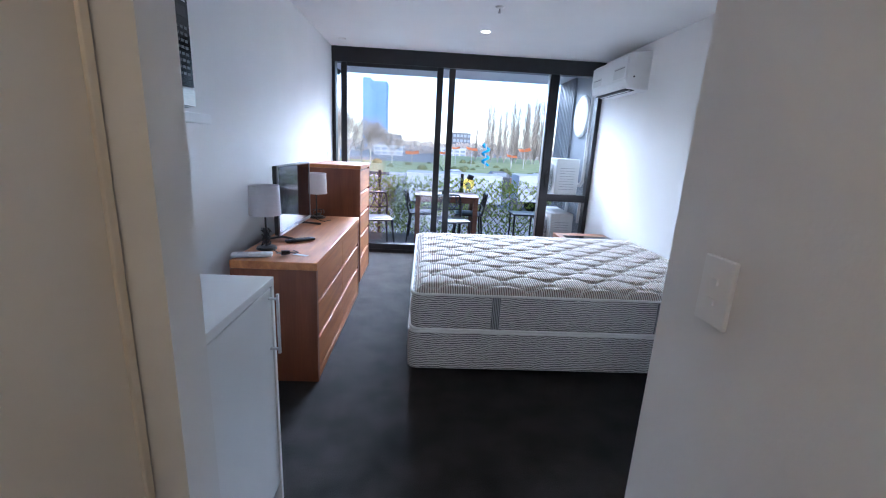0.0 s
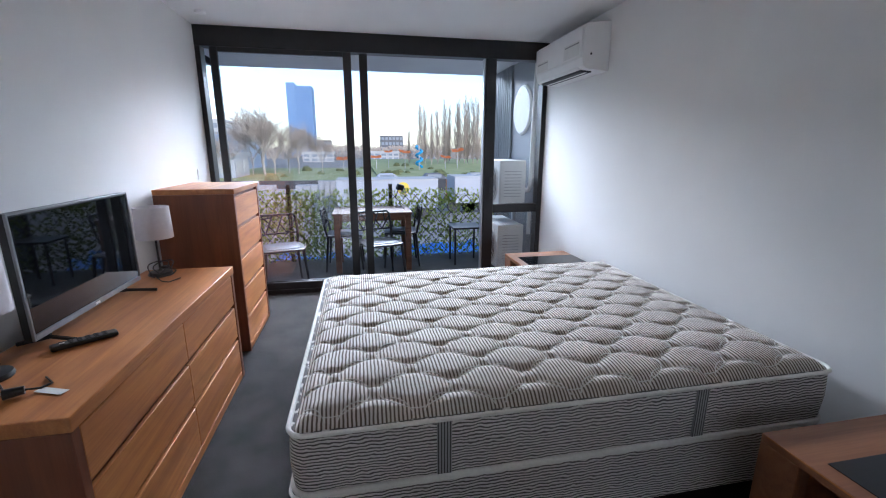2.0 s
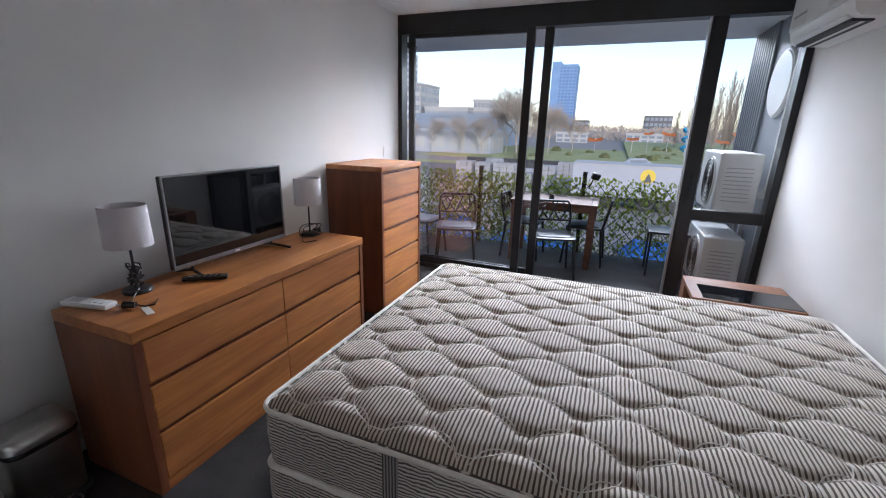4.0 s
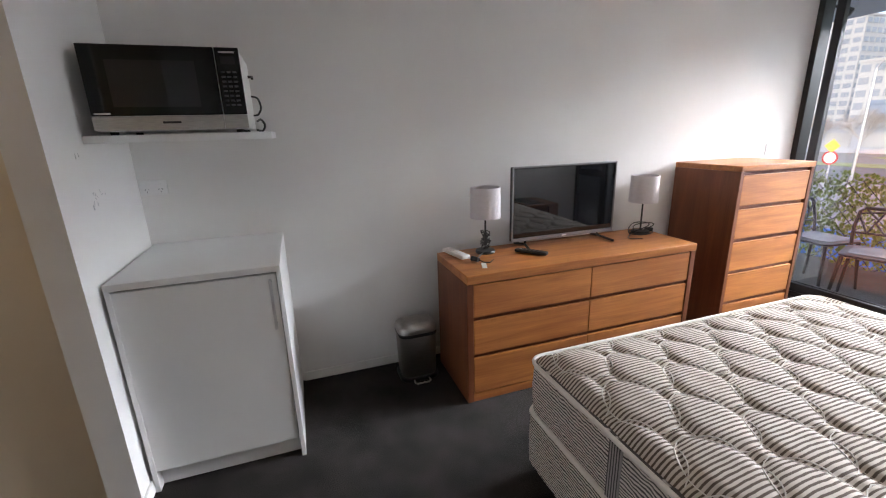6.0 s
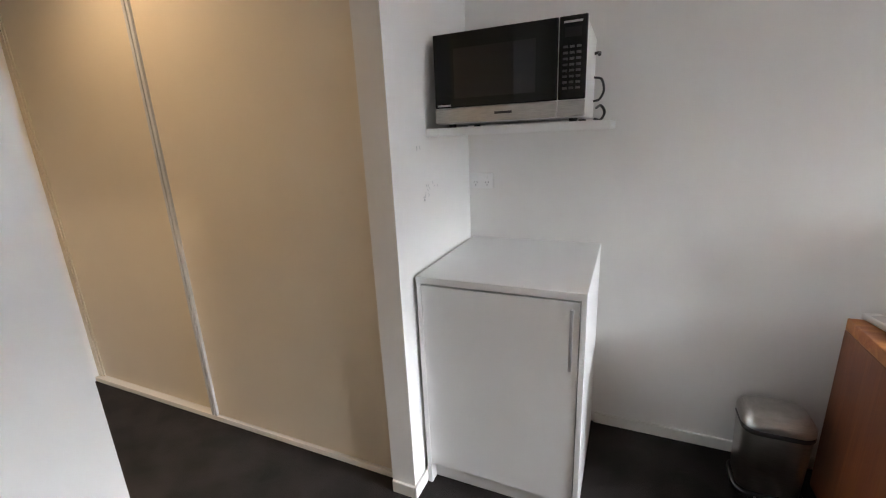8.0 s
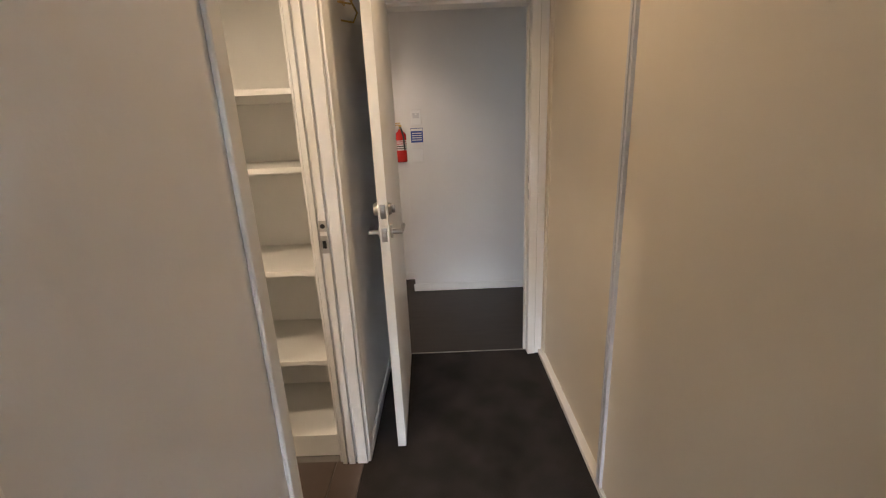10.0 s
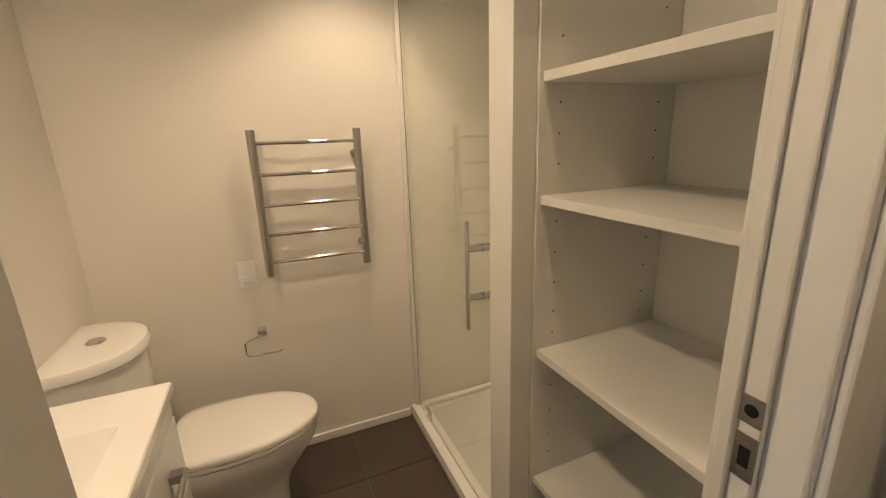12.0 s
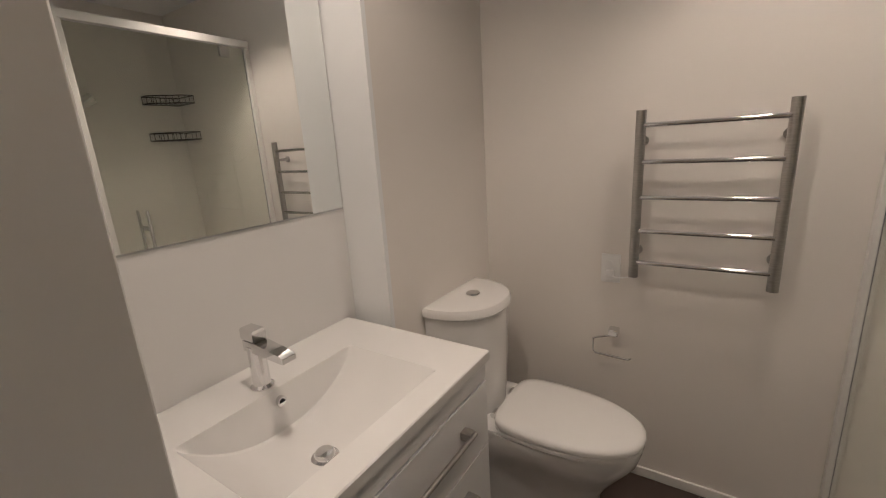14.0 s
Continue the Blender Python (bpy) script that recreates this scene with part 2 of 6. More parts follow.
def tube(bm, pts, r, seg=8):
    """A round bar along a line of points."""
    pts = [Vector(p) for p in pts]
    rings = []
    side = Vector((0, 0, 1))
    for i, p in enumerate(pts):
        way = (pts[min(i + 1, len(pts) - 1)] - pts[max(i - 1, 0)]).normalized()
        if abs(way.dot(side)) > .95:
            side = Vector((1, 0, 0)) if abs(way.x) < .9 else Vector((0, 1, 0))
        u = way.cross(side).normalized()
        w = u.cross(way)
        side = w
        rings.append([bm.verts.new(p + r * (math.cos(k * math.tau / seg) * u + math.sin(k * math.tau / seg) * w)) for k in range(seg)])
    for q, s in zip(rings, rings[1:]):
        for k in range(seg):
            bm.faces.new((q[k], q[(k + 1) % seg], s[(k + 1) % seg], s[k]))
    bm.faces.new(rings[0][::-1])
    bm.faces.new(rings[-1])
    return bm


def lathe(bm, profile, centre, seg=32):
    """A turned shape from (radius, height) pairs, lowest first."""
    rings = []
    for r, z in profile:
        rings.append([bm.verts.new((centre[0] + r * math.cos(k * math.tau / seg), centre[1] + r * math.sin(k * math.tau / seg), centre[2] + z)) for k in range(seg)])
    for q, s in zip(rings, rings[1:]):
        for k in range(seg):
            bm.faces.new((q[k], q[(k + 1) % seg], s[(k + 1) % seg], s[k]))
    bm.faces.new(rings[0][::-1])
    bm.faces.new(rings[-1])
    return bm


def loft(bm, rings, caps=True):
    """Skin over closed rings of points of one count, the first one lowest and counter-clockwise."""
    made = [[bm.verts.new(p) for p in ring] for ring in rings]
    n = len(made[0])
    for q, s in zip(made, made[1:]):
        for k in range(n):
            bm.faces.new((q[k], q[(k + 1) % n], s[(k + 1) % n], s[k]))
    if caps:
        bm.faces.new(made[0][::-1])
        bm.faces.new(made[-1])
    return bm


def link_mesh(name, bm, material, smooth=38):
    me = bpy.data.meshes.new(name)
    bmesh.ops.recalc_face_normals(bm, faces=bm.faces[:])
    bm.to_mesh(me)
    bm.free()
    if smooth:
        boxy = me.attributes.get("boxy") is not None
        me.set_sharp_from_angle(angle=radians(smooth))
        for p in me.polygons:
            p.use_smooth = not (boxy and max(abs(c) for c in p.normal) > .9995)
    me.materials.append(material)
    return new(name, me)


def structure(name, bm, material, label, category="wall"):
    return tagged(link_mesh(name, bm, material), label, category, kind="structure")


def thing(name, label, category, base, group=""):
    ob = new(name)
    ob.location = base
    ob.empty_display_size = .05
    BASE[ob] = Vector(base)
    return tagged(ob, label, category, group)


def solo(name, bm, material, label, category, group=""):
    """A thing that is one mesh."""
    return tagged(link_mesh(name, bm, material), label, category, group)


def part(name, bm, material, parent, label="", smooth=38):
    base = BASE.get(parent, Vector())
    bmesh.ops.translate(bm, verts=bm.verts[:], vec=-base)
    ob = link_mesh(name, bm, material, smooth)
    ob.parent = parent
    BASE[ob] = base
    return tagged(ob, label) if label else ob


def B():
    return bmesh.new()


def boxes(*list_of):
    bm = B()
    for lo, hi in list_of:
        box(bm, lo, hi)
    return bm


# ---- structure ----
structure("floor", boxes(((XL - .1, .9, -.12), (XR + .1, YW - .02, 0)), ((XC - .1, YE - .05, -.12), (XH + .02, .9, 0))), CARPET, "charcoal cut-pile carpet of bedroom and hall", "floor")
structure("floor_entry", boxes(((-1.7, -2.95, -.12), (1.8, YE - .05, -.004))), VINYL, "dark brown plank floor of the entry", "floor")
structure("floor_bathroom", boxes(((XH + .02, -1.50, -.12), (XB + .1, YB + .02, -.006))), GROUT, "grey grout bed under dark bathroom tiles", "floor")
structure("ceiling", boxes(((-1.8, -3.0, ZC), (XR + .15, YW + .06, ZC + .12))), CEIL, "plain white painted ceiling", "ceiling")
structure("wall_left", boxes(((XL - .1, .87, 0), (XL, YW + .1, ZC))), PAINT, "off-white painted bedroom wall behind the dresser")
structure("wall_right", boxes(((XR, YB, 0), (XR + .12, YW + .1, ZC))), PAINT, "off-white painted bedroom wall at the bed head")
structure("wall_nib", boxes(((XL, .87, 0), (-.372, .972, ZC))), PAINT, "short white wall end between closet and fridge cabinet, with scuffs")
structure("wall_closet_back", boxes(((XL - .1, YE, 0), (XL, .87, ZC))), PAINT, "wall behind the closet")
structure("wall_bathroom_hall", boxes(((XH, D1, 0), (XJ, Y0, ZC)), ((XH, YE - .11, 0), (XJ, D0, ZC)), ((XH, D0, 2.05), (XJ, D1, ZC))), PAINT, "off-white painted hall wall with the bathroom doorway")
structure("wall_bathroom_bedroom", boxes(((XJ, YB, 0), (XR, Y0, ZC))), PAINT, "off-white painted wall between bathroom and bedroom")
structure("wall_toilet", boxes(((1.50, YT, 0), (XB, YB, ZC))), BATH_PAINT, "off-white boxed-out wall behind the toilet")
structure("trim_vanity_panel", boxes(((1.4945, YT - .003, 0), (1.4995, YB - .0005, ZC - .001)), ((1.4995, YT - .003, 0), (1.512, YT - .0005, ZC - .001))), PANEL, "narrow white panel on the wall end beside the mirror", "wall panel")
structure("wall_bathroom_far", boxes(((XB, -1.60, 0), (XB + .1, YB, ZC))), BATH_PAINT, "off-white bathroom wall with the towel rail")
structure("wall_shower_back", boxes(((1.166, -1.60, 0), (XB, -1.40, ZC)), ((XJ, YE - .11, 0), (1.166, -1.24, ZC))), BATH_PAINT, "white lined back wall of the shower")
structure("wall_shower_side", boxes(((1.166, -1.50, 0), (1.30, -.424, ZC))), TRIM, "white partition between shelves and shower")
structure("wall_shelf_back", boxes(((XJ, -.96, 0), (1.166, -.90, ZC))), SHELF_W, "white back panel of the linen shelves")
structure("wall_hall_end", boxes(((XL - .1, YE - .11, 0), (-.372, YE, ZC)), ((.45, YE - .11, 0), (XH, YE, ZC)), ((-.372, YE - .11, 2.05), (.45, YE, ZC))), PAINT, "off-white wall with the hall doorway")
structure("wall_entry_back", boxes(((-1.7, -2.57, 0), (.435, -2.47, ZC))), PAINT, "off-white entry wall with thermostat and switch")
structure("wall_entry_recess", boxes(((.335, -2.95, 0), (.435, -2.57, ZC)), ((.435, -2.95, 0), (.575, -2.79, ZC)), ((1.42, -2.95, 0), (1.8, -2.79, ZC)), ((.575, -2.95, 2.08), (1.42, -2.79, ZC))), PAINT, "off-white recess round the front door")
structure("wall_entry_side", boxes(((-1.8, -2.57, 0), (-1.7, YE, ZC)), ((1.7, -2.79, 0), (1.8, -1.60, ZC))), PAINT, "plain off-white entry side wall")

bm = B()
for lo, hi in (((XL, 1.59, 0), (XL + .012, YW - .03, .055)), ((XR - .012, Y0, 0), (XR, YW - .03, .055)), ((XJ, Y0, 0), (XR - .012, Y0 + .012, .055)),
               ((XH - .012, D1 + .05, 0), (XH, Y0, .055)), ((XH - .012, YE + .05, 0), (XH, D0 - .06, .055)), ((XL, .972, 0), (-.36, .984, .055)), ((-.372, .872, 0), (-.36, .972, .055)),
               ((-1.7, -2.47, 0), (.447, -2.458, .07)), ((.435, -2.79, 0), (.575, -2.778, .07)),
               ((XB - .012, -.44, 0), (XB, YT, .045)), ((1.502, YT - .012, 0), (XB - .012, YT, .045)), ((1.154, -.436, 0), (1.312, -.412, .05))):
    box(bm, lo, hi, .003, 1)
structure("baseboard", bm, TRIM, "low white painted skirting boards", "baseboard")

# architraves and jambs of the two doorways
bm = B()
for y0, y1 in ((D1, D1 + .048), (D0 - .055, D0)):
    box(bm, (XH - .012, y0, 0), (XH, y1, 2.0495), .003, 1)
box(bm, (XH - .012, D0 - .055, 2.05), (XH, D1 + .048, 2.10), .003, 1)
box(bm, (XH + .002, D1 - .012, 0), (XJ - .002, D1, 2.05), .002, 1)
box(bm, (XH + .002, D0, 0), (XH + .048, D0 + .012, 2.05), .003, 1)
box(bm, (XH + .056, D0, 0), (XH + .085, D0 + .014, 2.05), .003, 1)
box(bm, (XH + .092, D0, 0), (XJ - .002, D0 + .012, 2.05), .003, 1)
box(bm, (XJ, D0 - .04, 0), (XJ + .012, D0, 2.09), .003, 1)
structure("trim_bathroom_door", bm, TRIM, "white stepped architrave and jamb of the bathroom doorway", "door frame")
bm = B()
for x0, x1 in ((-.40, -.352), (.44, .488)):
    for ya, yb in ((YE, YE + .012), (YE - .122, YE - .11)):
        box(bm, (x0, ya, 0), (x1, yb, 2.0495), .003, 1)
box(bm, (-.372, YE - .11, 0), (-.352, YE, 2.05), .003, 1)
box(bm, (-.352, YE - .075, 0), (-.338, YE - .045, 2.035), .002, 1)
box(bm, (.44, YE - .11, 0), (.45, YE, 2.05), .003, 1)
box(bm, (-.352, YE - .11, 2.035), (.44, YE, 2.05), .002, 1)
box(bm, (-.40, YE, 2.05), (.488, YE + .012, 2.098), .003, 1)
box(bm, (-.40, YE - .122, 2.05), (.488, YE - .11, 2.098), .003, 1)
structure("trim_hall_door", bm, TRIM, "white stepped architrave and jamb of the hall doorway", "door frame")
structure("trim_threshold", box(B(), (-.352, YE - .052, -.004), (.44, YE - .044, .004), .001, 1), STEEL, "thin metal strip between carpet and planks", "threshold")

# ---- window wall ----
window = tagged(thing("window_1", "full-height black aluminium sliding door with glass panes", "window", (.5, YW, 0)), kind="structure")
FR = [("head_rail", (XL, YW, 2.255), (XR, YW + .12, ZC)), ("jamb", (XL, YW, 0), (XL + .042, YW + .12, 2.255)), ("jamb", (XR - .05, YW, 0), (XR, YW + .12, 2.255)),
      ("sill", (XL + .042, YW, -.02), (XR - .05, YW + .12, .035)), ("sliding_stile", (-.975, YW + .005, .035), (-.918, YW + .045, 2.255)),
      ("sliding_stile", (.136, YW + .005, .035), (.209, YW + .045, 2.255)), ("bottom_rail", (-.918, YW + .005, .035), (.136, YW + .045, .108)),
      ("stile", (-.995, YW + .058, .035), (-.94, YW + .098, 2.255)), ("stile", (.282, YW + .058, .035), (.356, YW + .098, 2.255)), ("bottom_rail", (-.94, YW + .058, .035), (.282, YW + .098, .108)),
      ("top_rail", (-.918, YW + .005, 2.215), (.136, YW + .045, 2.255)),
      ("stile", (1.495, YW, .035), (1.60, YW + .10, 2.255)), ("transom", (1.60, YW + .01, .75), (XR - .05, YW + .09, .838))]
for n, lo, hi in FR:
    part(n, box(B(), lo, hi, .004, 1), ALU, window)
for lo, hi in (((-.918, YW + .022, .108), (.136, YW + .028, 2.215)), ((-.94, YW + .075, .108), (.282, YW + .081, 2.255)),
               ((1.60, YW + .05, .838), (XR - .05, YW + .056, 2.255)), ((1.60, YW + .05, .035), (XR - .05, YW + .056, .75))):
    g = part("glass_pane", boxes((lo, hi)), GLASS, window, "clear glass pane", smooth=0)
    g.visible_shadow = False
bm = B()
part("edge_strip", box(B(), (1.481, YW + .02, .035), (1.495, YW + .08, 2.255), .002), SILVER, window, "pale aluminium edge strip")
box(bm, (1.548, YW - .028, .92), (1.57, YW - .018, 1.12), .003)
box(bm, (1.552, YW - .02, .93), (1.566, YW, .95))
box(bm, (1.552, YW - .02, 1.09), (1.566, YW, 1.11))
part("pull_handle", bm, ALU, window)


# ---- bed ----
def rounded(x0, y0, x1, y1, r, z, n=8):
    out = []
    for cx, cy, a in ((x1 - r, y0 + r, -90), (x1 - r, y1 - r, 0), (x0 + r, y1 - r, 90), (x0 + r, y0 + r, 180)):
        for k in range(n + 1):
            t = radians(a + 90 * k / n)
            out.append((cx + r * math.cos(t), cy + r * math.sin(t), z))
    return out


def slab(bm, x0, y0, x1, y1, r, levels):
    """A soft-cornered block: (height, inset) levels."""
    return loft(bm, [rounded(x0 + i, y0 + i, x1 - i, y1 - i, max(r - i, .004), z) for z, i in levels])


BX0, BX1, BY0, BY1 = -.012, 2.06, 2.448, 4.09
base_bed = thing("bed_base", "striped ticking divan base on dark castor legs", "bed base", (1.03, 3.27, 0))
part("body", slab(B(), BX0 - .012, BY0 + .002, BX1, BY1 - .01, .05, [(.075, .012), (.085, .0), (.20, -.004), (.312, 0), (.325, .014)]), TICK_SIDE, base_bed)
for x, y in ((.12, 2.6), (1.03, 2.6), (1.94, 2.6), (.12, 3.95), (1.03, 3.95), (1.94, 3.95)):
    part("leg", cyl(B(), (x, y, 0), (x, y, .076), .022, .03), PLASTIC_B, base_bed)
rr = rounded(BX0 - .012, BY0 + .002, BX1, BY1 - .01, .05, .316)
part("piping", tube(B(), rr + [rr[0]], .006, 6), PIPING, base_bed)

mattress = thing("mattress", "bare quilted mattress in grey and cream ticking", "mattress", (1.03, 3.27, .325))
part("side_panel", slab(B(), BX0, BY0, BX1, BY1, .06, [(.326, .02), (.336, .003), (.35, 0), (.44, -.006), (.535, 0), (.545, .006)]), TICK_SIDE, mattress)


def quilt(x, y):
    """Height of the quilted top: staggered oval puffs with stitched grooves and small puffs between."""
    best = 9
    for row in (0, 1):
        u, v = (x - .13 - row * .14) / .28, (y - .14 - row * .125) / .25
        u, v = (u - round(u)) * .28, (v - round(v)) * .25
        best = min(best, math.hypot(u / .124, v / .088))
    if best < 1:
        h = .015 * (1 - best ** 6)
    else:
        # a small puff in each gap between four ovals
        u, v = (x - .27) / .28, (y - .14) / .25
        u, v = (u - round(u)) * .28, (v - round(v)) * .25
        u2, v2 = (x - .13) / .28, (y - .265) / .25
        u2, v2 = (u2 - round(u2)) * .28, (v2 - round(v2)) * .25
        k = min(math.hypot(u / .028, v / .030), math.hypot(u2 / .028, v2 / .030))
        h = max(.010 * (1 - k ** 3) if k < 1 else 0, .004 * min(1, (best - 1) * 6))
    edge = min(x, BX1 - BX0 - x, y, BY1 - BY0 - y)
    f = min(1, max(0, edge / .07))
    return h * min(1, max(.25, edge / .05)) - .030 * (1 - f) ** 2 + .035 * (1 - (1 - min(1, edge / .30)) ** 2)


bm = B()
NX, NY = 206, 164
grid = []
for j in range(NY + 1):
    row = []
    for i in range(NX + 1):
        x, y = (BX1 - BX0) * i / NX, (BY1 - BY0) * j / NY
        z = .553 + quilt(x, y) + .004 * noise.noise((x * 2.2, y * 2.2, 3.1))
        cx, cy = max(.06 - min(x, BX1 - x), 0), max(.06 - min(y, BY1 - BY0 - y), 0)
        k = math.hypot(cx, cy)
        if k > .06:
            s = .06 / k
            x = x + (cx - cx * s) * (1 if x < 1 else -1)
            y = y + (cy - cy * s) * (1 if y < .8 else -1)
        row.append(bm.verts.new((BX0 + x, BY0 + y, z)))
    grid.append(row)
for j in range(NY):
    for i in range(NX):
        bm.faces.new((grid[j][i], grid[j][i + 1], grid[j + 1][i + 1], grid[j + 1][i]))
ring = [grid[0][i] for i in range(NX)] + [grid[j][NX] for j in range(NY)] + [grid[NY][i] for i in range(NX, 0, -1)] + [grid[j][0] for j in range(NY, 0, -1)]
low = [bm.verts.new((v.co.x, v.co.y, .535)) for v in ring]
for k in range(len(ring)):
    bm.faces.new((ring[k], low[k], low[(k + 1) % len(ring)], ring[(k + 1) % len(ring)]))
part("quilted_top", bm, TICK_TOP, mattress, "oval-quilted striped top panel", smooth=80)
bm = B()
for row in (0, 1):
    for a in range(-1, 9):
        for b in range(-1, 8):
            ux, uy = .13 + row * .14 + a * .28, .14 + row * .125 + b * .25
            pts = []
            for k in range(29):
                x, y = ux + .125 * math.cos(k * math.tau / 28), uy + .089 * math.sin(k * math.tau / 28)
                if .03 < x < BX1 - BX0 - .03 and .03 < y < BY1 - BY0 - .03:
                    pts.append((BX0 + x, BY0 + y, .5538 + quilt(x, y) + .004 * noise.noise((x * 2.2, y * 2.2, 3.1))))
                else:
                    if len(pts) > 2:
                        tube(bm, pts, .0019, 5)
                    pts = []
            if len(pts) > 2:
                tube(bm, pts, .0019, 5)
part("stitching", bm, PIPING, mattress, "pale stitched seams round the puffs")
for z in (.332, .545):
    rr = rounded(BX0 - .002, BY0 - .002, BX1 + .002, BY1 + .002, .062, z)
    part("piping", tube(B(), rr + [rr[0]], .008, 8), PIPING, mattress)
for x in (.45, 1.42):
    for y in (BY0 - .010, BY1 + .004):
        part("handle_strap", box(B(), (x, y, .345), (x + .05, y + .008, .54), .002), TICK_TAB, mattress, "grey striped pull strap")


# ---- drawers ----
def dresser():
    x0, x1, y0, y1, top = -.99, -.53, 2.405, 3.885, .715
    t = thing("dresser", "wide teak-coloured dresser with six drawers", "dresser", ((x0 + x1) / 2, (y0 + y1) / 2, 0))
    part("top", box(B(), (x0, y0, top - .045), (x1 + .004, y1, top), .004), WOOD_Y, t)
    part("side_panel", box(B(), (x0, y0, 0), (x1, y0 + .035, top - .045), .003), WOOD_Z_SHADED, t, "red-brown side panel with shade in its colour")
    part("side_panel", box(B(), (x0, y1 - .035, 0), (x1, y1, top - .045), .003), WOOD_Z_SHADED, t, "red-brown side panel with shade in its colour")
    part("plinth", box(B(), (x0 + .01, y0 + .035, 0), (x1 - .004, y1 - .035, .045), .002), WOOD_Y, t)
    part("back_panel", boxes(((x0 + .01, y0 + .035, .045), (x0 + .02, y1 - .035, top - .045))), WOOD_Z_SHADED, t)
    part("carcass", boxes(((x0 + .02, y0 + .035, .045), (x1 - .022, y1 - .035, top - .045))), WOOD_Z_SHADED, t, "wooden drawer recess with shade in its colour")
    mid = (y0 + y1) / 2
    for zb, zt in ((.052, .255), (.278, .465), (.488, .664)):
        for ya, yb in ((y0 + .038, mid - .002), (mid + .002, y1 - .038)):
            part("drawer_front", box(B(), (x1 - .0215, ya, zb), (x1 - .003, yb, zt), .003), WOOD_Y, t)
    return t


def chest():
    x0, x1, y0, y1, top = -1.045, -.568, 4.215, 4.88, 1.145
    t = thing("tallboy", "tall teak-coloured chest of five drawers", "chest of drawers", ((x0 + x1) / 2, (y0 + y1) / 2, 0))
    part("top", box(B(), (x0, y0, top - .035), (x1 + .004, y1, top), .004), WOOD_Y, t)
    part("side_panel", box(B(), (x0, y0, 0), (x1, y0 + .03, top - .035), .003), WOOD_Z_SHADED, t, "red-brown side panel with shade in its colour")
    part("side_panel", box(B(), (x0, y1 - .03, 0), (x1, y1, top - .035), .003), WOOD_Z_SHADED, t, "red-brown side panel with shade in its colour")
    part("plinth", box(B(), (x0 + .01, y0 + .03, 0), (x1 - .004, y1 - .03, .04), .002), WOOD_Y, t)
    part("carcass", boxes(((x0 + .02, y0 + .03, .04), (x1 - .022, y1 - .03, top - .035))), WOOD_Z_SHADED, t, "wooden drawer recess with shade in its colour")
    z = .045
    for k in range(5):
        h = .188
        part("drawer_front", box(B(), (x1 - .0215, y0 + .033, z), (x1 - .003, y1 - .033, z + h), .003), WOOD_Y, t)
        z += h + .0255
    return t


dresser()
chest()


def nightstand(x0, x1, y0, y1, top, label):
    t = thing("nightstand", label, "nightstand", ((x0 + x1) / 2, (y0 + y1) / 2, 0), "nightstands beside the bed")
    part("top", box(B(), (x0, y0, top - .03), (x1, y1, top), .003), WOOD_X, t)
    part("inlay", box(B(), (x0 + .06, y0 + .02, top - .001), (x1 - .004, y1 - .16, top + .003), .001), SCREEN, t, "dark glass inlay")
    part("front_post", box(B(), (x0, y1 - .13, 0), (x0 + .02, y1, top - .03), .003), WOOD_X, t)
    part("front_post", box(B(), (x0, y0, 0), (x0 + .02, y0 + .03, top - .03), .003), WOOD_X, t)
    part("bottom_rail", box(B(), (x0, y0 + .03, 0), (x0 + .02, y1 - .13, .06), .003), WOOD_X, t)
    part("divider", box(B(), (x0 + .22, y0 + .03, .06), (x0 + .235, y1 - .02, top - .03)), WOOD_X, t)
    part("side_panel", box(B(), (x1 - .03, y0, 0), (x1, y1, top - .03), .003), WOOD_X, t)
    part("back_panel", box(B(), (x0 + .03, y1 - .02, .03), (x1 - .03, y1 - .005, top - .03)), WOOD_X, t)
    part("drawer_front", box(B(), (x0 + .033, y0 + .004, .24), (x1 - .033, y0 + .026, top - .045), .003), WOOD_X, t)
    part("shelf", box(B(), (x0 + .03, y0 + .01, .05), (x1 - .03, y1 - .02, .075), .002), WOOD_X, t)
    part("edge_strip", box(B(), (x0 - .0015, y0 + .02, top - .006), (x0, y1 - .02, top - .001)), WOOD_Y, t, "paler worn edge")


nightstand(1.53, 2.07, 1.80, 2.275, .47, "reddish wooden nightstand with a dark glass inlay")
nightstand(1.50, 2.07, 4.33, 4.76, .485, "reddish wooden nightstand on the window side of the bed")


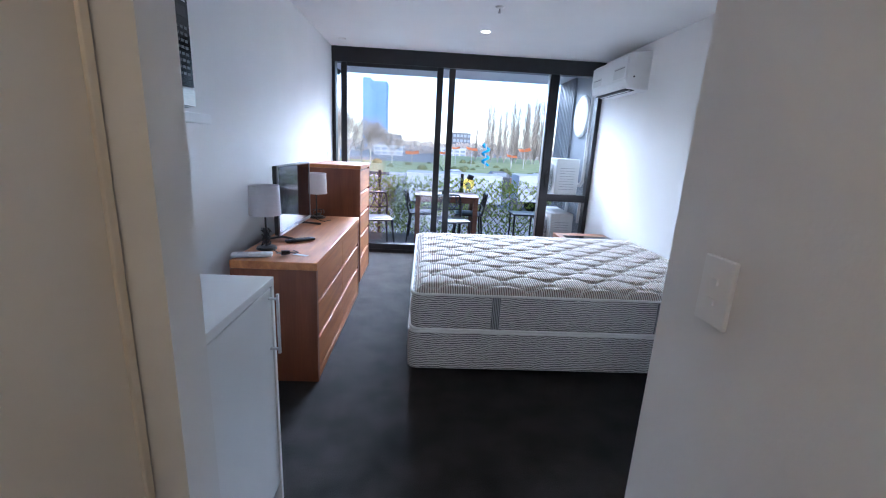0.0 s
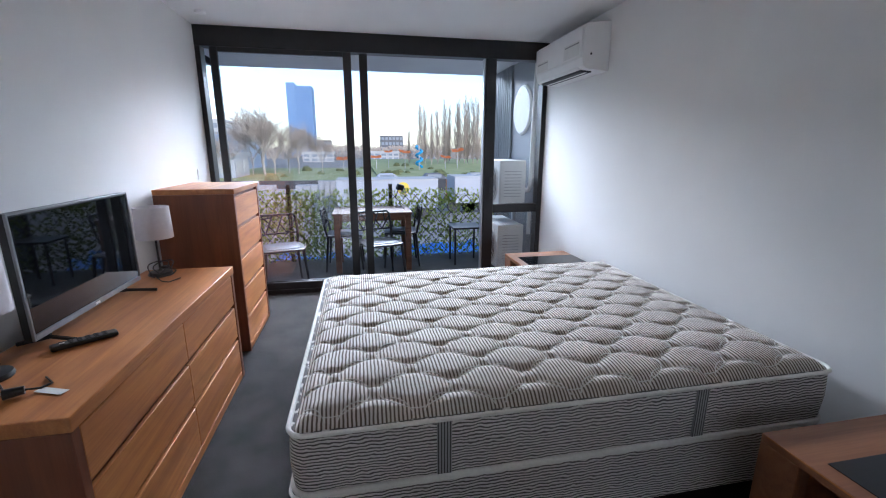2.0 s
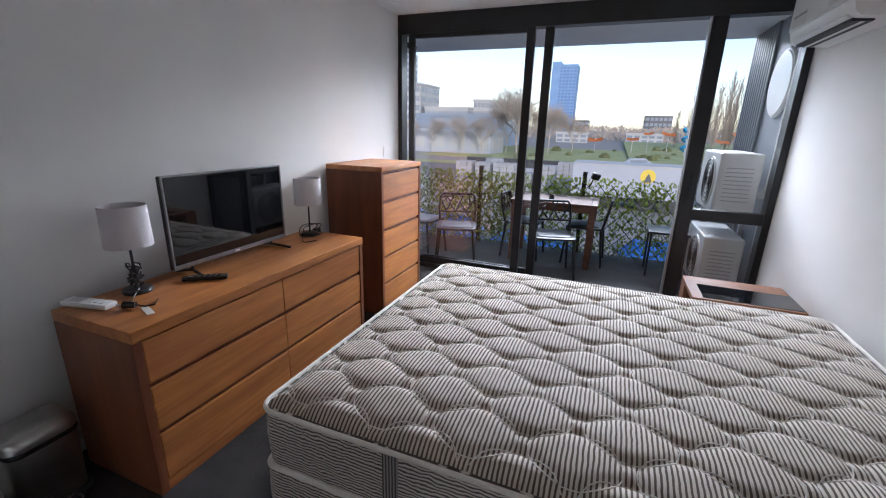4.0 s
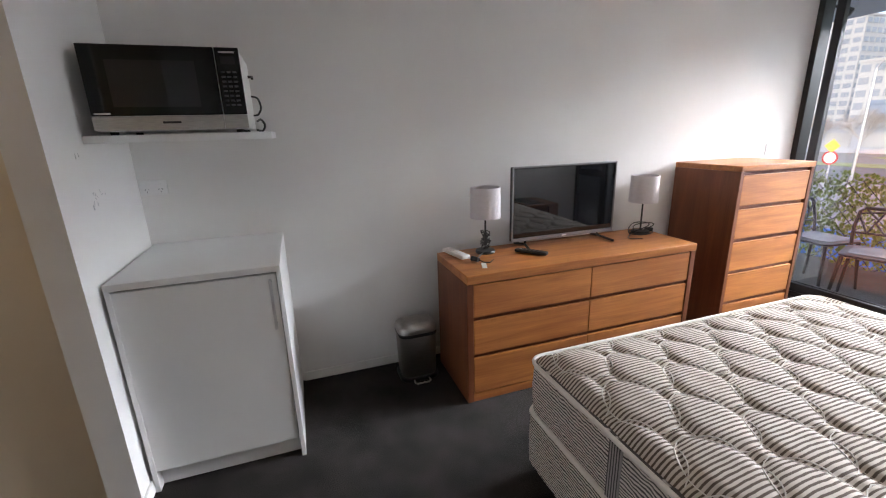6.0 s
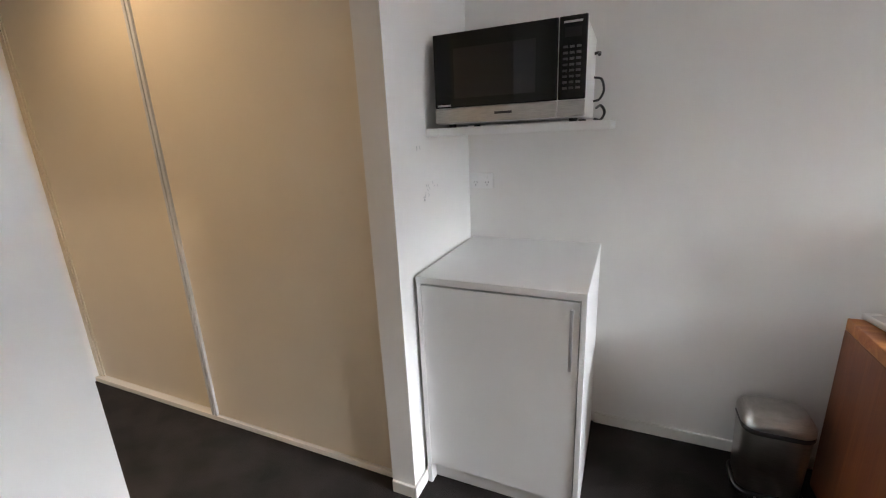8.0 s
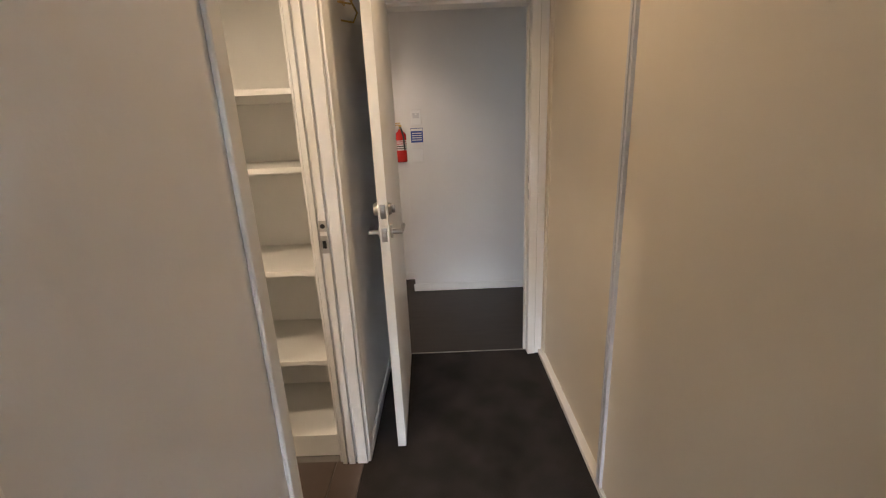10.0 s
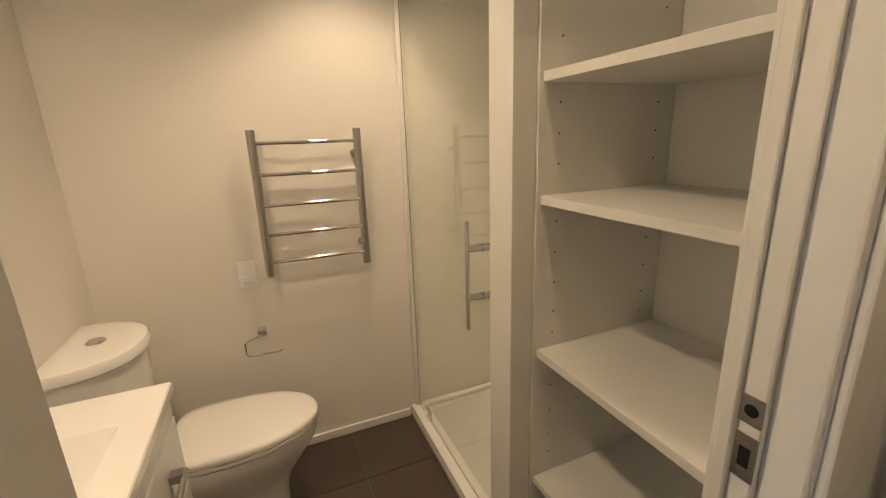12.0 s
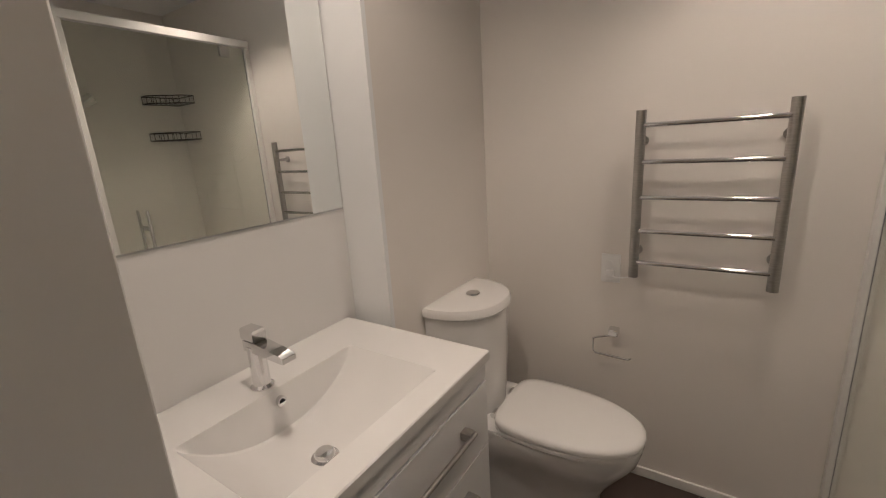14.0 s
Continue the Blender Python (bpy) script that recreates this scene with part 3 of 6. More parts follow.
# ---- television, lamps and small things on the dresser ----
def television():
    y0, y1, z0, z1, x = 2.825, 3.54, .760, 1.193, -.862
    t = thing("television", "flat television with silver bezel, switched off", "television", (-.88, 3.17, .715))
    bm = B()
    box(bm, (x - .03, y0, z0), (x, y1, z1), .006)
    part("housing", bm, PLASTIC_B, t)
    part("rear_bulge", box(B(), (x - .065, y0 + .12, z0 + .03), (x - .03, y1 - .12, z1 - .14), .012), PLASTIC_B, t)
    part("screen", boxes(((x, y0 + .012, z0 + .022), (x + .002, y1 - .012, z1 - .012))), SCREEN, t, "dark glossy screen")
    bm = B()
    box(bm, (x - .004, y0 - .001, z0 - .001), (x + .006, y0 + .007, z1 + .001), .002)
    box(bm, (x - .004, y1 - .007, z0 - .001), (x + .006, y1 + .001, z1 + .001), .002)
    box(bm, (x - .004, y0 + .007, z1 - .007), (x + .006, y1 - .007, z1 + .001), .002)
    box(bm, (x - .004, y0 + .007, z0 - .001), (x + .006, y1 - .007, z0 + .019), .002)
    part("bezel", bm, BEZEL, t, "silver bezel")
    part("maker_badge", boxes(((x + .006, 3.165, z0 + .005), (x + .007, 3.195, z0 + .014))), PLASTIC_W, t)
    for y, s in ((2.935, -1), (3.44, 1)):
        bm = B()
        tube(bm, [(x - .02, y, z0 + .01), (x - .02, y + s * .01, .735), (x + .10, y + s * .035, .722)], .008, 6)
        tube(bm, [(x - .02, y + s * .01, .735), (x - .11, y + s * .03, .722)], .008, 6)
        part("foot", bm, PLASTIC_B, t)


television()


def table_lamp(x, y, label):
    t = thing("table_lamp", label, "lamp", (x, y, .715), "table lamps on the dresser")
    part("base", lathe(B(), [(.056, 0), (.058, .006), (.054, .016), (.012, .022), (.006, .03)], (x, y, .7155), 28), PLASTIC_B, t)
    part("stem", cyl(B(), (x, y, .74), (x, y, .99), .0055, seg=10), PLASTIC_B, t)
    bm = B()
    n = 40
    rings = []
    for r, z in ((.088, .922), (.084, 1.092), (.081, 1.092), (.085, .922)):
        rings.append([(x + r * math.cos(k * math.tau / n), y + r * math.sin(k * math.tau / n), z) for k in range(n)])
    loft(bm, rings + [rings[0]], caps=False)
    bmesh.ops.remove_doubles(bm, verts=bm.verts[:], dist=.0001)
    part("shade", bm, SHADE, t, "pale lilac-white drum shade")
    bm = B()
    for a in range(3):
        tube(bm, [(x, y, .985), (x + .083 * math.cos(a * 2.1), y + .083 * math.sin(a * 2.1), 1.07)], .0018, 5)
    part("shade_ring", bm, SILVER, t)
    part("lamp_holder", cyl(B(), (x, y, .96), (x, y, 1.03), .014), PLASTIC_W, t)
    return t


la = table_lamp(-.885, 2.668, "small table lamp with cord wound round its stem")
lb = table_lamp(-.872, 3.785, "small table lamp with loose black cord")
bm = B()
pts = []
for k in range(60):
    a = k * .72
    pts.append((-.885 + (.018 + .010 * math.sin(k * 1.7)) * math.cos(a), 2.668 + (.020 + .012 * math.cos(k * 1.3)) * math.sin(a), .742 + .10 * (k / 60) + .012 * math.sin(k * 2.1)))
tube(bm, pts, .0035, 6)
tube(bm, [(-.86, 2.66, .735), (-.83, 2.62, .725), (-.80, 2.59, .72), (-.765, 2.55, .722)], .003, 6)
part("cord", bm, PLASTIC_B, la)
bm = B()
pts = []
for k in range(44):
    a = k * .45
    pts.append((-.86 + .05 * math.cos(a) + .02 * math.sin(a * .37), 3.76 + (.075 + .03 * math.sin(k * .5)) * math.sin(a), .722 + .055 * max(0, math.sin(a * .5 + .6)) + .001 * k / 10))
tube(bm, pts, .0032, 6)
tube(bm, [(-.86, 3.70, .722), (-.80, 3.62, .720), (-.76, 3.60, .720), (-.73, 3.67, .720)], .003, 6)
part("cord", bm, PLASTIC_B, lb)
part("plug", box(B(), (-.90, 3.845, .7155), (-.86, 3.885, .742), .006), PLASTIC_B, lb)


def turned(bm, m):
    bmesh.ops.transform(bm, matrix=m, verts=bm.verts[:])
    return bm


# remotes, loose plug and tag
rc = thing("air_conditioner_remote", "white air-conditioner remote on its holder", "remote control", (-.90, 2.485, .715))
m = pose(-.90, 2.49, .7155, 0, 0, 12)
part("body", turned(box(B(), (-.105, -.028, 0), (.105, .028, .022), .006), m), PLASTIC_W, rc)
part("display", turned(box(B(), (-.075, -.019, .021), (-.02, .019, .0235), .001), m), SILVER, rc)
for k in range(3):
    part("button", turned(box(B(), (.01 + k * .026, -.012, .021), (.026 + k * .026, .012, .0245), .001), m), PLASTIC_W, rc)
rt = thing("television_remote", "black television remote lying in front of the screen", "remote control", (-.755, 2.89, .715))
m = pose(-.755, 2.895, .7155, 0, 0, 38)
part("body", turned(box(B(), (-.095, -.022, 0), (.095, .022, .018), .006), m), PLASTIC_B, rt)
for i in range(6):
    for j in range(3):
        part("button", turned(box(B(), (-.07 + i * .024, -.016 + j * .012, .017), (-.055 + i * .024, -.008 + j * .012, .020), .001), m), SILVER if (i, j) == (0, 1) else ALU, rt)
pl = thing("power_plug", "black plug with a white paper tag on its lead", "plug", (-.73, 2.545, .715))
part("plug_body", cyl(B(), (-.755, 2.53, .731), (-.715, 2.55, .731), .015, .012), PLASTIC_B, pl)
part("pin", boxes(((-.778, 2.515, .728), (-.755, 2.521, .734)), ((-.772, 2.533, .728), (-.75, 2.538, .734))), SILVER, pl)
part("lead", tube(B(), [(-.715, 2.55, .731), (-.69, 2.57, .722), (-.68, 2.60, .7195), (-.72, 2.64, .7195)], .003, 6), PLASTIC_B, pl)
part("paper_tag", turned(box(B(), (-.045, -.013, 0), (.045, .013, .0012)), pose(-.655, 2.555, .7165, 0, 0, -20)), LABEL_W, pl)


# ---- waste bin ----
def bin_thing():
    x0, x1, y0, y1 = -1.01, -.83, 2.125, 2.345
    t = thing("pedal_bin", "small stainless steel pedal bin beside the dresser", "bin", (-.92, 2.235, 0))
    part("body", slab(B(), x0, y0, x1, y1, .05, [(.02, .012), (.03, .008), (.28, 0)]), STEEL, t)
    part("base", slab(B(), x0 - .004, y0 - .004, x1 + .004, y1 + .004, .05, [(0, .004), (.004, .0), (.022, 0), (.026, .004)]), PLASTIC_B, t)
    part("rim", slab(B(), x0 - .003, y0 - .003, x1 + .003, y1 + .003, .05, [(.28, .002), (.284, 0), (.296, 0), (.30, .002)]), PLASTIC_B, t)
    part("lid", slab(B(), x0 - .004, y0 - .004, x1 + .004, y1 + .004, .055, [(.301, 0), (.325, .0), (.342, .012), (.352, .035), (.356, .07)]), STEEL, t, "domed steel lid")
    bm = B()
    tube(bm, [(-.83, 2.19, .012), (-.80, 2.19, .010), (-.79, 2.20, .010), (-.79, 2.27, .010), (-.80, 2.28, .010), (-.83, 2.28, .012)], .005, 6)
    part("pedal", bm, STEEL, t)


bin_thing()


# ---- fridge cabinet, shelf and microwave ----
def cabinet():
    x0, x1, y0, y1, top = XL + .002, -.462, .986, 1.578, .908
    t = thing("fridge_cabinet", "white melamine cabinet with one door in the alcove", "cabinet", (-.77, 1.28, 0))
    part("top", box(B(), (x0, y0, top - .026), (x1 + .004, y1, top), .002), MELAMINE, t)
    part("side_panel", box(B(), (x0, y1 - .018, 0), (x1 + .003, y1, top - .026), .001), MELAMINE, t)
    part("side_panel", box(B(), (x0, y0, 0), (x1, y0 + .018, top - .026), .001), MELAMINE, t)
    part("interior", boxes(((x0, y0 + .018, .10), (x1 - .03, y1 - .018, top - .04))), DARKHOLE, t, "dark gap behind the door")
    part("kickboard", box(B(), (x1 - .06, y0 + .018, 0), (x1 - .045, y1 - .018, .09), .001), MELAMINE, t)
    d = part("door", box(B(), (x1 - .022, y0 + .014, .095), (x1 - .002, y1 - .021, top - .034), .002), MELAMINE, t)
    bm = B()
    box(bm, (x1 + .024, 1.530, .648), (x1 + .033, 1.541, .862), .002)
    box(bm, (x1 - .002, 1.530, .662), (x1 + .028, 1.540, .669), .001)
    box(bm, (x1 - .002, 1.530, .841), (x1 + .028, 1.540, .848), .001)
    part("handle", bm, SILVER, d, "brushed aluminium bow handle")


cabinet()
shelf = solo("wall_shelf", box(B(), (XL, .974, 1.391), (-.635, 1.606, 1.419), .002), MELAMINE, "white floating shelf under the microwave", "shelf")


def bend(points, n=6):
    """A smooth run of points through the given ones."""
    p = [Vector(q) for q in points]
    p = [p[0] * 2 - p[1]] + p + [p[-1] * 2 - p[-2]]
    out = []
    for a, b, c, d in zip(p, p[1:], p[2:], p[3:]):
        for k in range(n):
            t = k / n
            out.append(.5 * (2 * b + (c - a) * t + (2 * a - 5 * b + 4 * c - d) * t * t + (3 * b - a - 3 * c + d) * t ** 3))
    return out + [p[-2]]


GLOSS_B = mat("gloss_black_glass", (.004, .004, .0045), (.006, .006, .006), rough=.10, scale=4, spec=.35)
KEY_PRINT = mat("dark_key_print", (.055, .057, .060), (.075, .077, .08), rough=.4, scale=30)
PALE_SLOT = mat("socket_slot_grey", (.30, .30, .30), (.36, .36, .36), rough=.7)


def microwave():
    x0, x1, y0, y1, z0, z1 = -1.02, -.638, 1.016, 1.527, 1.431, 1.726
    t = thing("microwave", "black and stainless microwave oven on the wall shelf", "microwave", (-.83, 1.28, 1.419))
    part("casing", box(B(), (x0, y0 + .003, z0), (x1 - .012, y1 - .003, z1 - .002), .006), PLASTIC_W, t, "white metal casing")
    yd = y0 + (y1 - y0) * .835
    d = part("door", box(B(), (x1 - .012, y0, z0 + .055), (x1, yd - .002, z1), .003), GLOSS_B, t)
    part("window", boxes(((x1, y0 + .075, z0 + .085), (x1 + .001, yd - .07, z1 - .05))), SCREEN, d, "dark see-through mesh window")
    cp = part("control_panel", box(B(), (x1 - .012, yd + .001, z0 + .055), (x1, y1, z1), .003), GLOSS_B, t)
    part("display", boxes(((x1, yd + .018, z1 - .06), (x1 + .001, y1 - .016, z1 - .032))), SCREEN, cp)
    part("lettering", boxes(((x1, yd + .015, z1 - .020), (x1 + .0008, y1 - .015, z1 - .014))), SILVER, cp)
    for r in range(8):
        for c in range(3):
            part("button", boxes(((x1, yd + .014 + c * .020, z1 - .090 - r * .017), (x1 + .0009, yd + .028 + c * .020, z1 - .083 - r * .017))), KEY_PRINT, cp)
    tr = part("trim_band", box(B(), (x1 - .012, y0, z0 + .004), (x1 + .001, yd - .002, z0 + .053), .002), STEEL, t, "stainless lower band")
    part("trim_band", box(B(), (x1 - .012, yd + .001, z0 + .004), (x1 + .001, y1, z0 + .053), .002), STEEL, t, "stainless lower band")
    part("maker_badge", boxes(((x1 + .001, 1.235, z0 + .026), (x1 + .0018, 1.295, z0 + .034))), INK, tr)
    part("lettering", boxes(((x1, y0 + .010, z0 + .060), (x1 + .0008, y0 + .06, z0 + .066))), SILVER, d)
    for y in (y0 + .04, y1 - .04):
        for x in (x0 + .04, x1 - .06):
            part("foot", cyl(B(), (x, y, 1.419), (x, y, z0 + .001), .014), PLASTIC_B, t)
    bm = B()
    tube(bm, [(-.96, y1 - .003, 1.66), (-.95, y1 + .016, 1.66), (-.93, y1 + .016, 1.65)], .006, 6)
    part("hinge_clip", bm, PLASTIC_B, t)
    bm = B()
    tube(bm, bend([(-.985, y1 - .002, 1.58), (-.97, y1 + .025, 1.57), (-.96, y1 + .035, 1.53), (-.97, y1 + .02, 1.50), (-.985, y1 - .002, 1.495)]), .0045, 6)
    tube(bm, bend([(-.985, y1 + .005, 1.43), (-.94, y1 + .03, 1.425), (-.90, y1 + .045, 1.45), (-.92, y1 + .03, 1.475), (-.985, y1 + .01, 1.47)]), .005, 6)
    part("cord", bm, PLASTIC_B, t)


microwave()


def plate(name, label, centre, w, h, normal, cat, rockers=2, mat_=PLASTIC_W, vertical=False):
    """A switch or socket plate lying on a wall; normal is '+x', '-x', '+y' or '-y'."""
    t = thing(name, label, cat, centre)
    turn = {"+x": 90, "-x": -90, "+y": 180, "-y": 0}[normal]
    m = Matrix.Translation(centre) @ pose(0, 0, 0, 0, 0, turn)
    part("face_plate", turned(box(B(), (-w / 2, -.009, -h / 2), (w / 2, 0, h / 2), .003), m), mat_, t)
    for k in range(rockers):
        u = 0 if vertical else (k - (rockers - 1) / 2) * w / rockers * .8
        v = (k - (rockers - 1) / 2) * h / rockers * .6 if vertical else h * .22
        part("rocker", turned(box(B(), (u - .008, -.013, v - .006), (u + .008, -.009, v + .006), .001), m), mat_, t)
    return t, m


def socket_holes(t, m, us, v=-.012):
    for u in us:
        bm = B()
        for du, dv, a in ((-.007, .005, 30), (.007, .005, -30), (0, -.007, 0)):
            turned(box(bm, (0, 0, 0), (0, 0, 0)), Matrix())
            bm2 = box(B(), (-.0015, -.0105, -.004), (.0015, -.0088, .004))
            turned(bm2, Matrix.Translation((u + du, 0, v + dv)) @ pose(0, 0, 0, 0, a, 0))
            me = bpy.data.meshes.new("slot")
            bm2.to_mesh(me)
            bm2.free()
            bm.from_mesh(me)
            bpy.data.meshes.remove(me)
        bmesh.ops.remove_doubles(bm, verts=bm.verts[:], dist=1e-7)
        part("socket_slots", turned(bm, m), PALE_SLOT, t)


t, m = plate("wall_socket", "white double power socket above the fridge cabinet", (XL, 1.035, 1.18), .115, .072, "+x", "power socket")
socket_holes(t, m, (-.028, .028))
plate("light_switch", "white two-rocker light switch in the hall", (XH, .855, 1.15), .072, .116, "-x", "light switch", vertical=True)
plate("aerial_socket", "small white plate near the window frame", (XL, 5.17, 1.19), .03, .09, "+x", "socket", rockers=1)

# ---- air conditioner ----
ac = thing("air_conditioner", "white wall-mounted split air conditioner", "air conditioner", (2.03, 4.80, 1.985))
prof = [(XR, 2.335), (1.955, 2.312), (1.935, 2.300), (1.925, 2.28), (1.922, 2.06), (1.935, 2.015), (1.96, 1.995), (XR, 1.982)]
part("body", loft(B(), [[(x, 4.395, z) for x, z in prof], [(x, 5.245, z) for x, z in prof]]), PLASTIC_W, ac)
part("front_panel", box(B(), (1.910, 4.40, 2.075), (1.922, 5.24, 2.285), .004), PLASTIC_W, ac)
part("air_slot", box(B(), (1.95, 4.46, 1.981), (2.04, 5.18, 1.997)), INK, ac, "dark air outlet")
part("louvre", turned(box(B(), (-.045, 4.47, -.004), (.045, 5.17, .004), .002), pose(1.965, 0, 1.996, 0, 22, 0)), PLASTIC_W, ac)
for y0, y1, z0, z1 in ((4.43, 4.68, 2.095, 2.20), (4.97, 5.20, 2.085, 2.165)):
    lab = part("energy_label", boxes(((1.9085, y0, z0), (1.9095, y1, z1))), LABEL_W, ac, "pale paper sticker")
    part("printed_bar", boxes(((1.9078, y0 + .01, z1 - .022), (1.9084, y1 - .02, z1 - .012))), PALE_SLOT, lab)
part("screw_cover", cyl(B(), (1.99, 4.396, 2.10), (1.99, 4.392, 2.10), .008, seg=12), INK, ac)

# ---- ceiling fittings ----
def downlight(x, y, lit=True):
    t = thing("downlight", "round white recessed downlight, switched on", "downlight", (x, y, ZC), "recessed ceiling lights")
    bm = B()
    n = 32
    rings = [[(x + r * math.cos(k * math.tau / n), y + r * math.sin(k * math.tau / n), z) for k in range(n)] for r, z in ((.048, ZC), (.046, ZC - .006), (.038, ZC - .006), (.036, ZC - .002))]
    loft(bm, rings, caps=False)
    part("trim_ring", bm, PLASTIC_W, t)
    part("diffuser", cyl(B(), (x, y, ZC - .003), (x, y, ZC - .001), .0365, seg=32), GLOW, t, "glowing warm diffuser")


# the fitting at (1.0, -1.95) goes with the added entry lamp, out of view
for x, y in ((.55, 4.46), (0, -.25), (1.0, -1.95), (1.80, -.22), (1.05, .42)):
    downlight(x, y)
sd = thing("smoke_detector", "small white ceiling sprinkler head", "sprinkler", (.56, 3.74, ZC))
part("rose", lathe(B(), [(.012, -.016), (.032, -.012), (.036, 0)], (.56, 3.74, ZC - .001), 24), PLASTIC_W, sd)
part("head", lathe(B(), [(.006, -.05), (.012, -.046), (.008, -.03), (.008, -.014)], (.56, 3.74, ZC), 16), SILVER, sd)
solo("ceiling_sensor", lathe(B(), [(.02, -.02), (.038, -.014), (.042, 0)], (-.90, 5.09, ZC - .0005), 24), PLASTIC_W, "small white round ceiling sensor near the window", "sensor")

# ---- closet ----
STILE = mat("satin_silver_stile", (.62, .63, .66), (.56, .57, .60), rough=.35, scale=8)
closet = thing("closet_doors", "cream sliding closet doors with silver edge stiles", "closet", (-.43, -.25, 0))
for y0, y1, x in ((-1.27, -.205, XC - .022), (-.245, .862, XC)):
    d = part("door", box(B(), (x - .014, y0, .035), (x, y1, 2.36), .001), CLOSET, closet)
    for a, b in ((y0, y0 + .018), (y1 - .018, y1)):
        if abs((a + b) / 2 + .22) < .06:
            part("stile_channel", box(B(), (x - .016, (a + b) / 2 - .004, .03), (x + .004, (a + b) / 2 + .004, 2.365)), DARKHOLE, d, "dark channel between the strips")
            for k in (-.012, .012):
                part("stile", box(B(), (x - .016, (a + b) / 2 + k - .008, .03), (x + .012, (a + b) / 2 + k + .008, 2.365), .002), STILE, d, "slim silver edge stile")
        else:
            part("stile", box(B(), (x - .016, a, .03), (x + .006, b, 2.365), .002), CLOSET, d, "slim edge stile")
part("bottom_track", box(B(), (XC - .05, YE, 0), (XC + .010, .86, .028), .002), TRIM, closet, "cream bottom board")
part("top_track", box(B(), (XC - .05, YE, 2.365), (XC + .012, .86, ZC), .002), TRIM, closet)
part("end_strip", box(B(), (XC - .04, YE, .028), (XC - .012, -1.27, 2.365), .001), CLOSET, closet)

# ---- hall door leaf ----
def lever(bm, p, out, along):
    """A lever handle: rose, neck and bar; out is the way off the leaf, along the way of the bar."""
    p, o, a = Vector(p), Vector(out), Vector(along)
    cyl(bm, p, p + o * .010, .026, seg=24)
    cyl(bm, p + o * .010, p + o * .045, .011, seg=12)
    tube(bm, [p + o * .045 - a * .008, p + o * .047 + a * .02, p + o * .047 + a * .115], .009, 8)


hall_door = tagged(thing("door_1", "white painted hall door standing open, with lever and deadbolt", "door", (.43, YE, 0)), kind="structure")
dm = pose(.434, YE + .004, 0, 0, 0, 90 + math.degrees(math.atan2(.03, .80)))
part("leaf", turned(box(B(), (0, 0, .012), (.80, .038, 2.03), .002), dm), TRIM, hall_door)
for nm, z in (("lever_handle", 1.025), ("deadbolt", 1.12)):
    bm = B()
    if nm == "lever_handle":
        lever(bm, (.742, 0, z), (0, -1, 0), (-1, 0, 0))
        lever(bm, (.742, .038, z), (0, 1, 0), (-1, 0, 0))
    else:
        cyl(bm, (.742, -.022, z), (.742, 0, z), .024, .029, 24)
        cyl(bm, (.742, .038, z), (.742, .050, z), .026, .022, 24)
        box(bm, (.736, .05, z - .016), (.748, .064, z + .016), .003)
    part(nm, turned(bm, dm), STEEL, hall_door, "brushed steel")
    part("edge_plate", turned(box(B(), (.7995, .008, z - .028), (.8015, .030, z + .028), .0005), dm), STEEL, hall_door)
    part("bolt_hole", turned(cyl(B(), (.8010, .019, z), (.803, .019, z), .007, seg=12), dm), SILVER, hall_door)
part("label_plate", turned(box(B(), (.70, -.002, 1.20), (.715, 0, 1.26), .0005), dm), SILVER, hall_door)
for z in (.25, 1.05, 1.85):
    part("hinge", turned(cyl(B(), (-.004, -.004, z - .05), (-.004, -.004, z + .05), .006, seg=10), dm), SILVER, hall_door)
hs = thing("hall_strike_plate", "steel strike plates on the hall door jamb", "strike plate", (-.352, YE - .024, 1.0))
part("latch_plate", boxes(((-.3535, YE - .036, 1.00), (-.3505, YE - .012, 1.06))), STEEL, hs)
part("deadbolt_plate", boxes(((-.3535, YE - .036, 1.10), (-.3505, YE - .012, 1.14))), STEEL, hs)
sp = thing("bathroom_strike_plate", "steel strike plates let into the bathroom jamb", "strike plate", (XH + .07, D0 + .014, 1.05))
part("deadbolt_plate", box(B(), (XH + .056, D0 + .0135, 1.070), (XH + .086, D0 + .0155, 1.112), .001), STEEL, sp)
part("bolt_hole", cyl(B(), (XH + .071, D0 + .0150, 1.091), (XH + .071, D0 + .0163, 1.091), .009), DARKHOLE, sp)
part("latch_plate", box(B(), (XH + .056, D0 + .0135, .985), (XH + .086, D0 + .0155, 1.055), .001), STEEL, sp)
part("latch_hole", box(B(), (XH + .064, D0 + .0150, 1.005), (XH + .078, D0 + .0163, 1.035)), DARKHOLE, sp)
hook = thing("coat_hooks", "brass-coloured wire hooks on the hall wall behind the door", "hooks", (XH, -.75, 1.9))
for k, z in ((0, 2.0), (1, 1.92), (2, 1.86)):
    part("hook", tube(B(), [(XH, -.72 - k * .03, z), (XH - .05, -.72 - k * .03, z - .01), (XH - .075, -.70 - k * .02, z + .015), (XH - .06, -.68, z + .05), (XH - .03, -.69, z + .06)], .004, 6), BRASSY, hook)
part("rail", box(B(), (XH - .008, -.86, 1.93), (XH, -.62, 1.96), .002), BRASSY, hook)

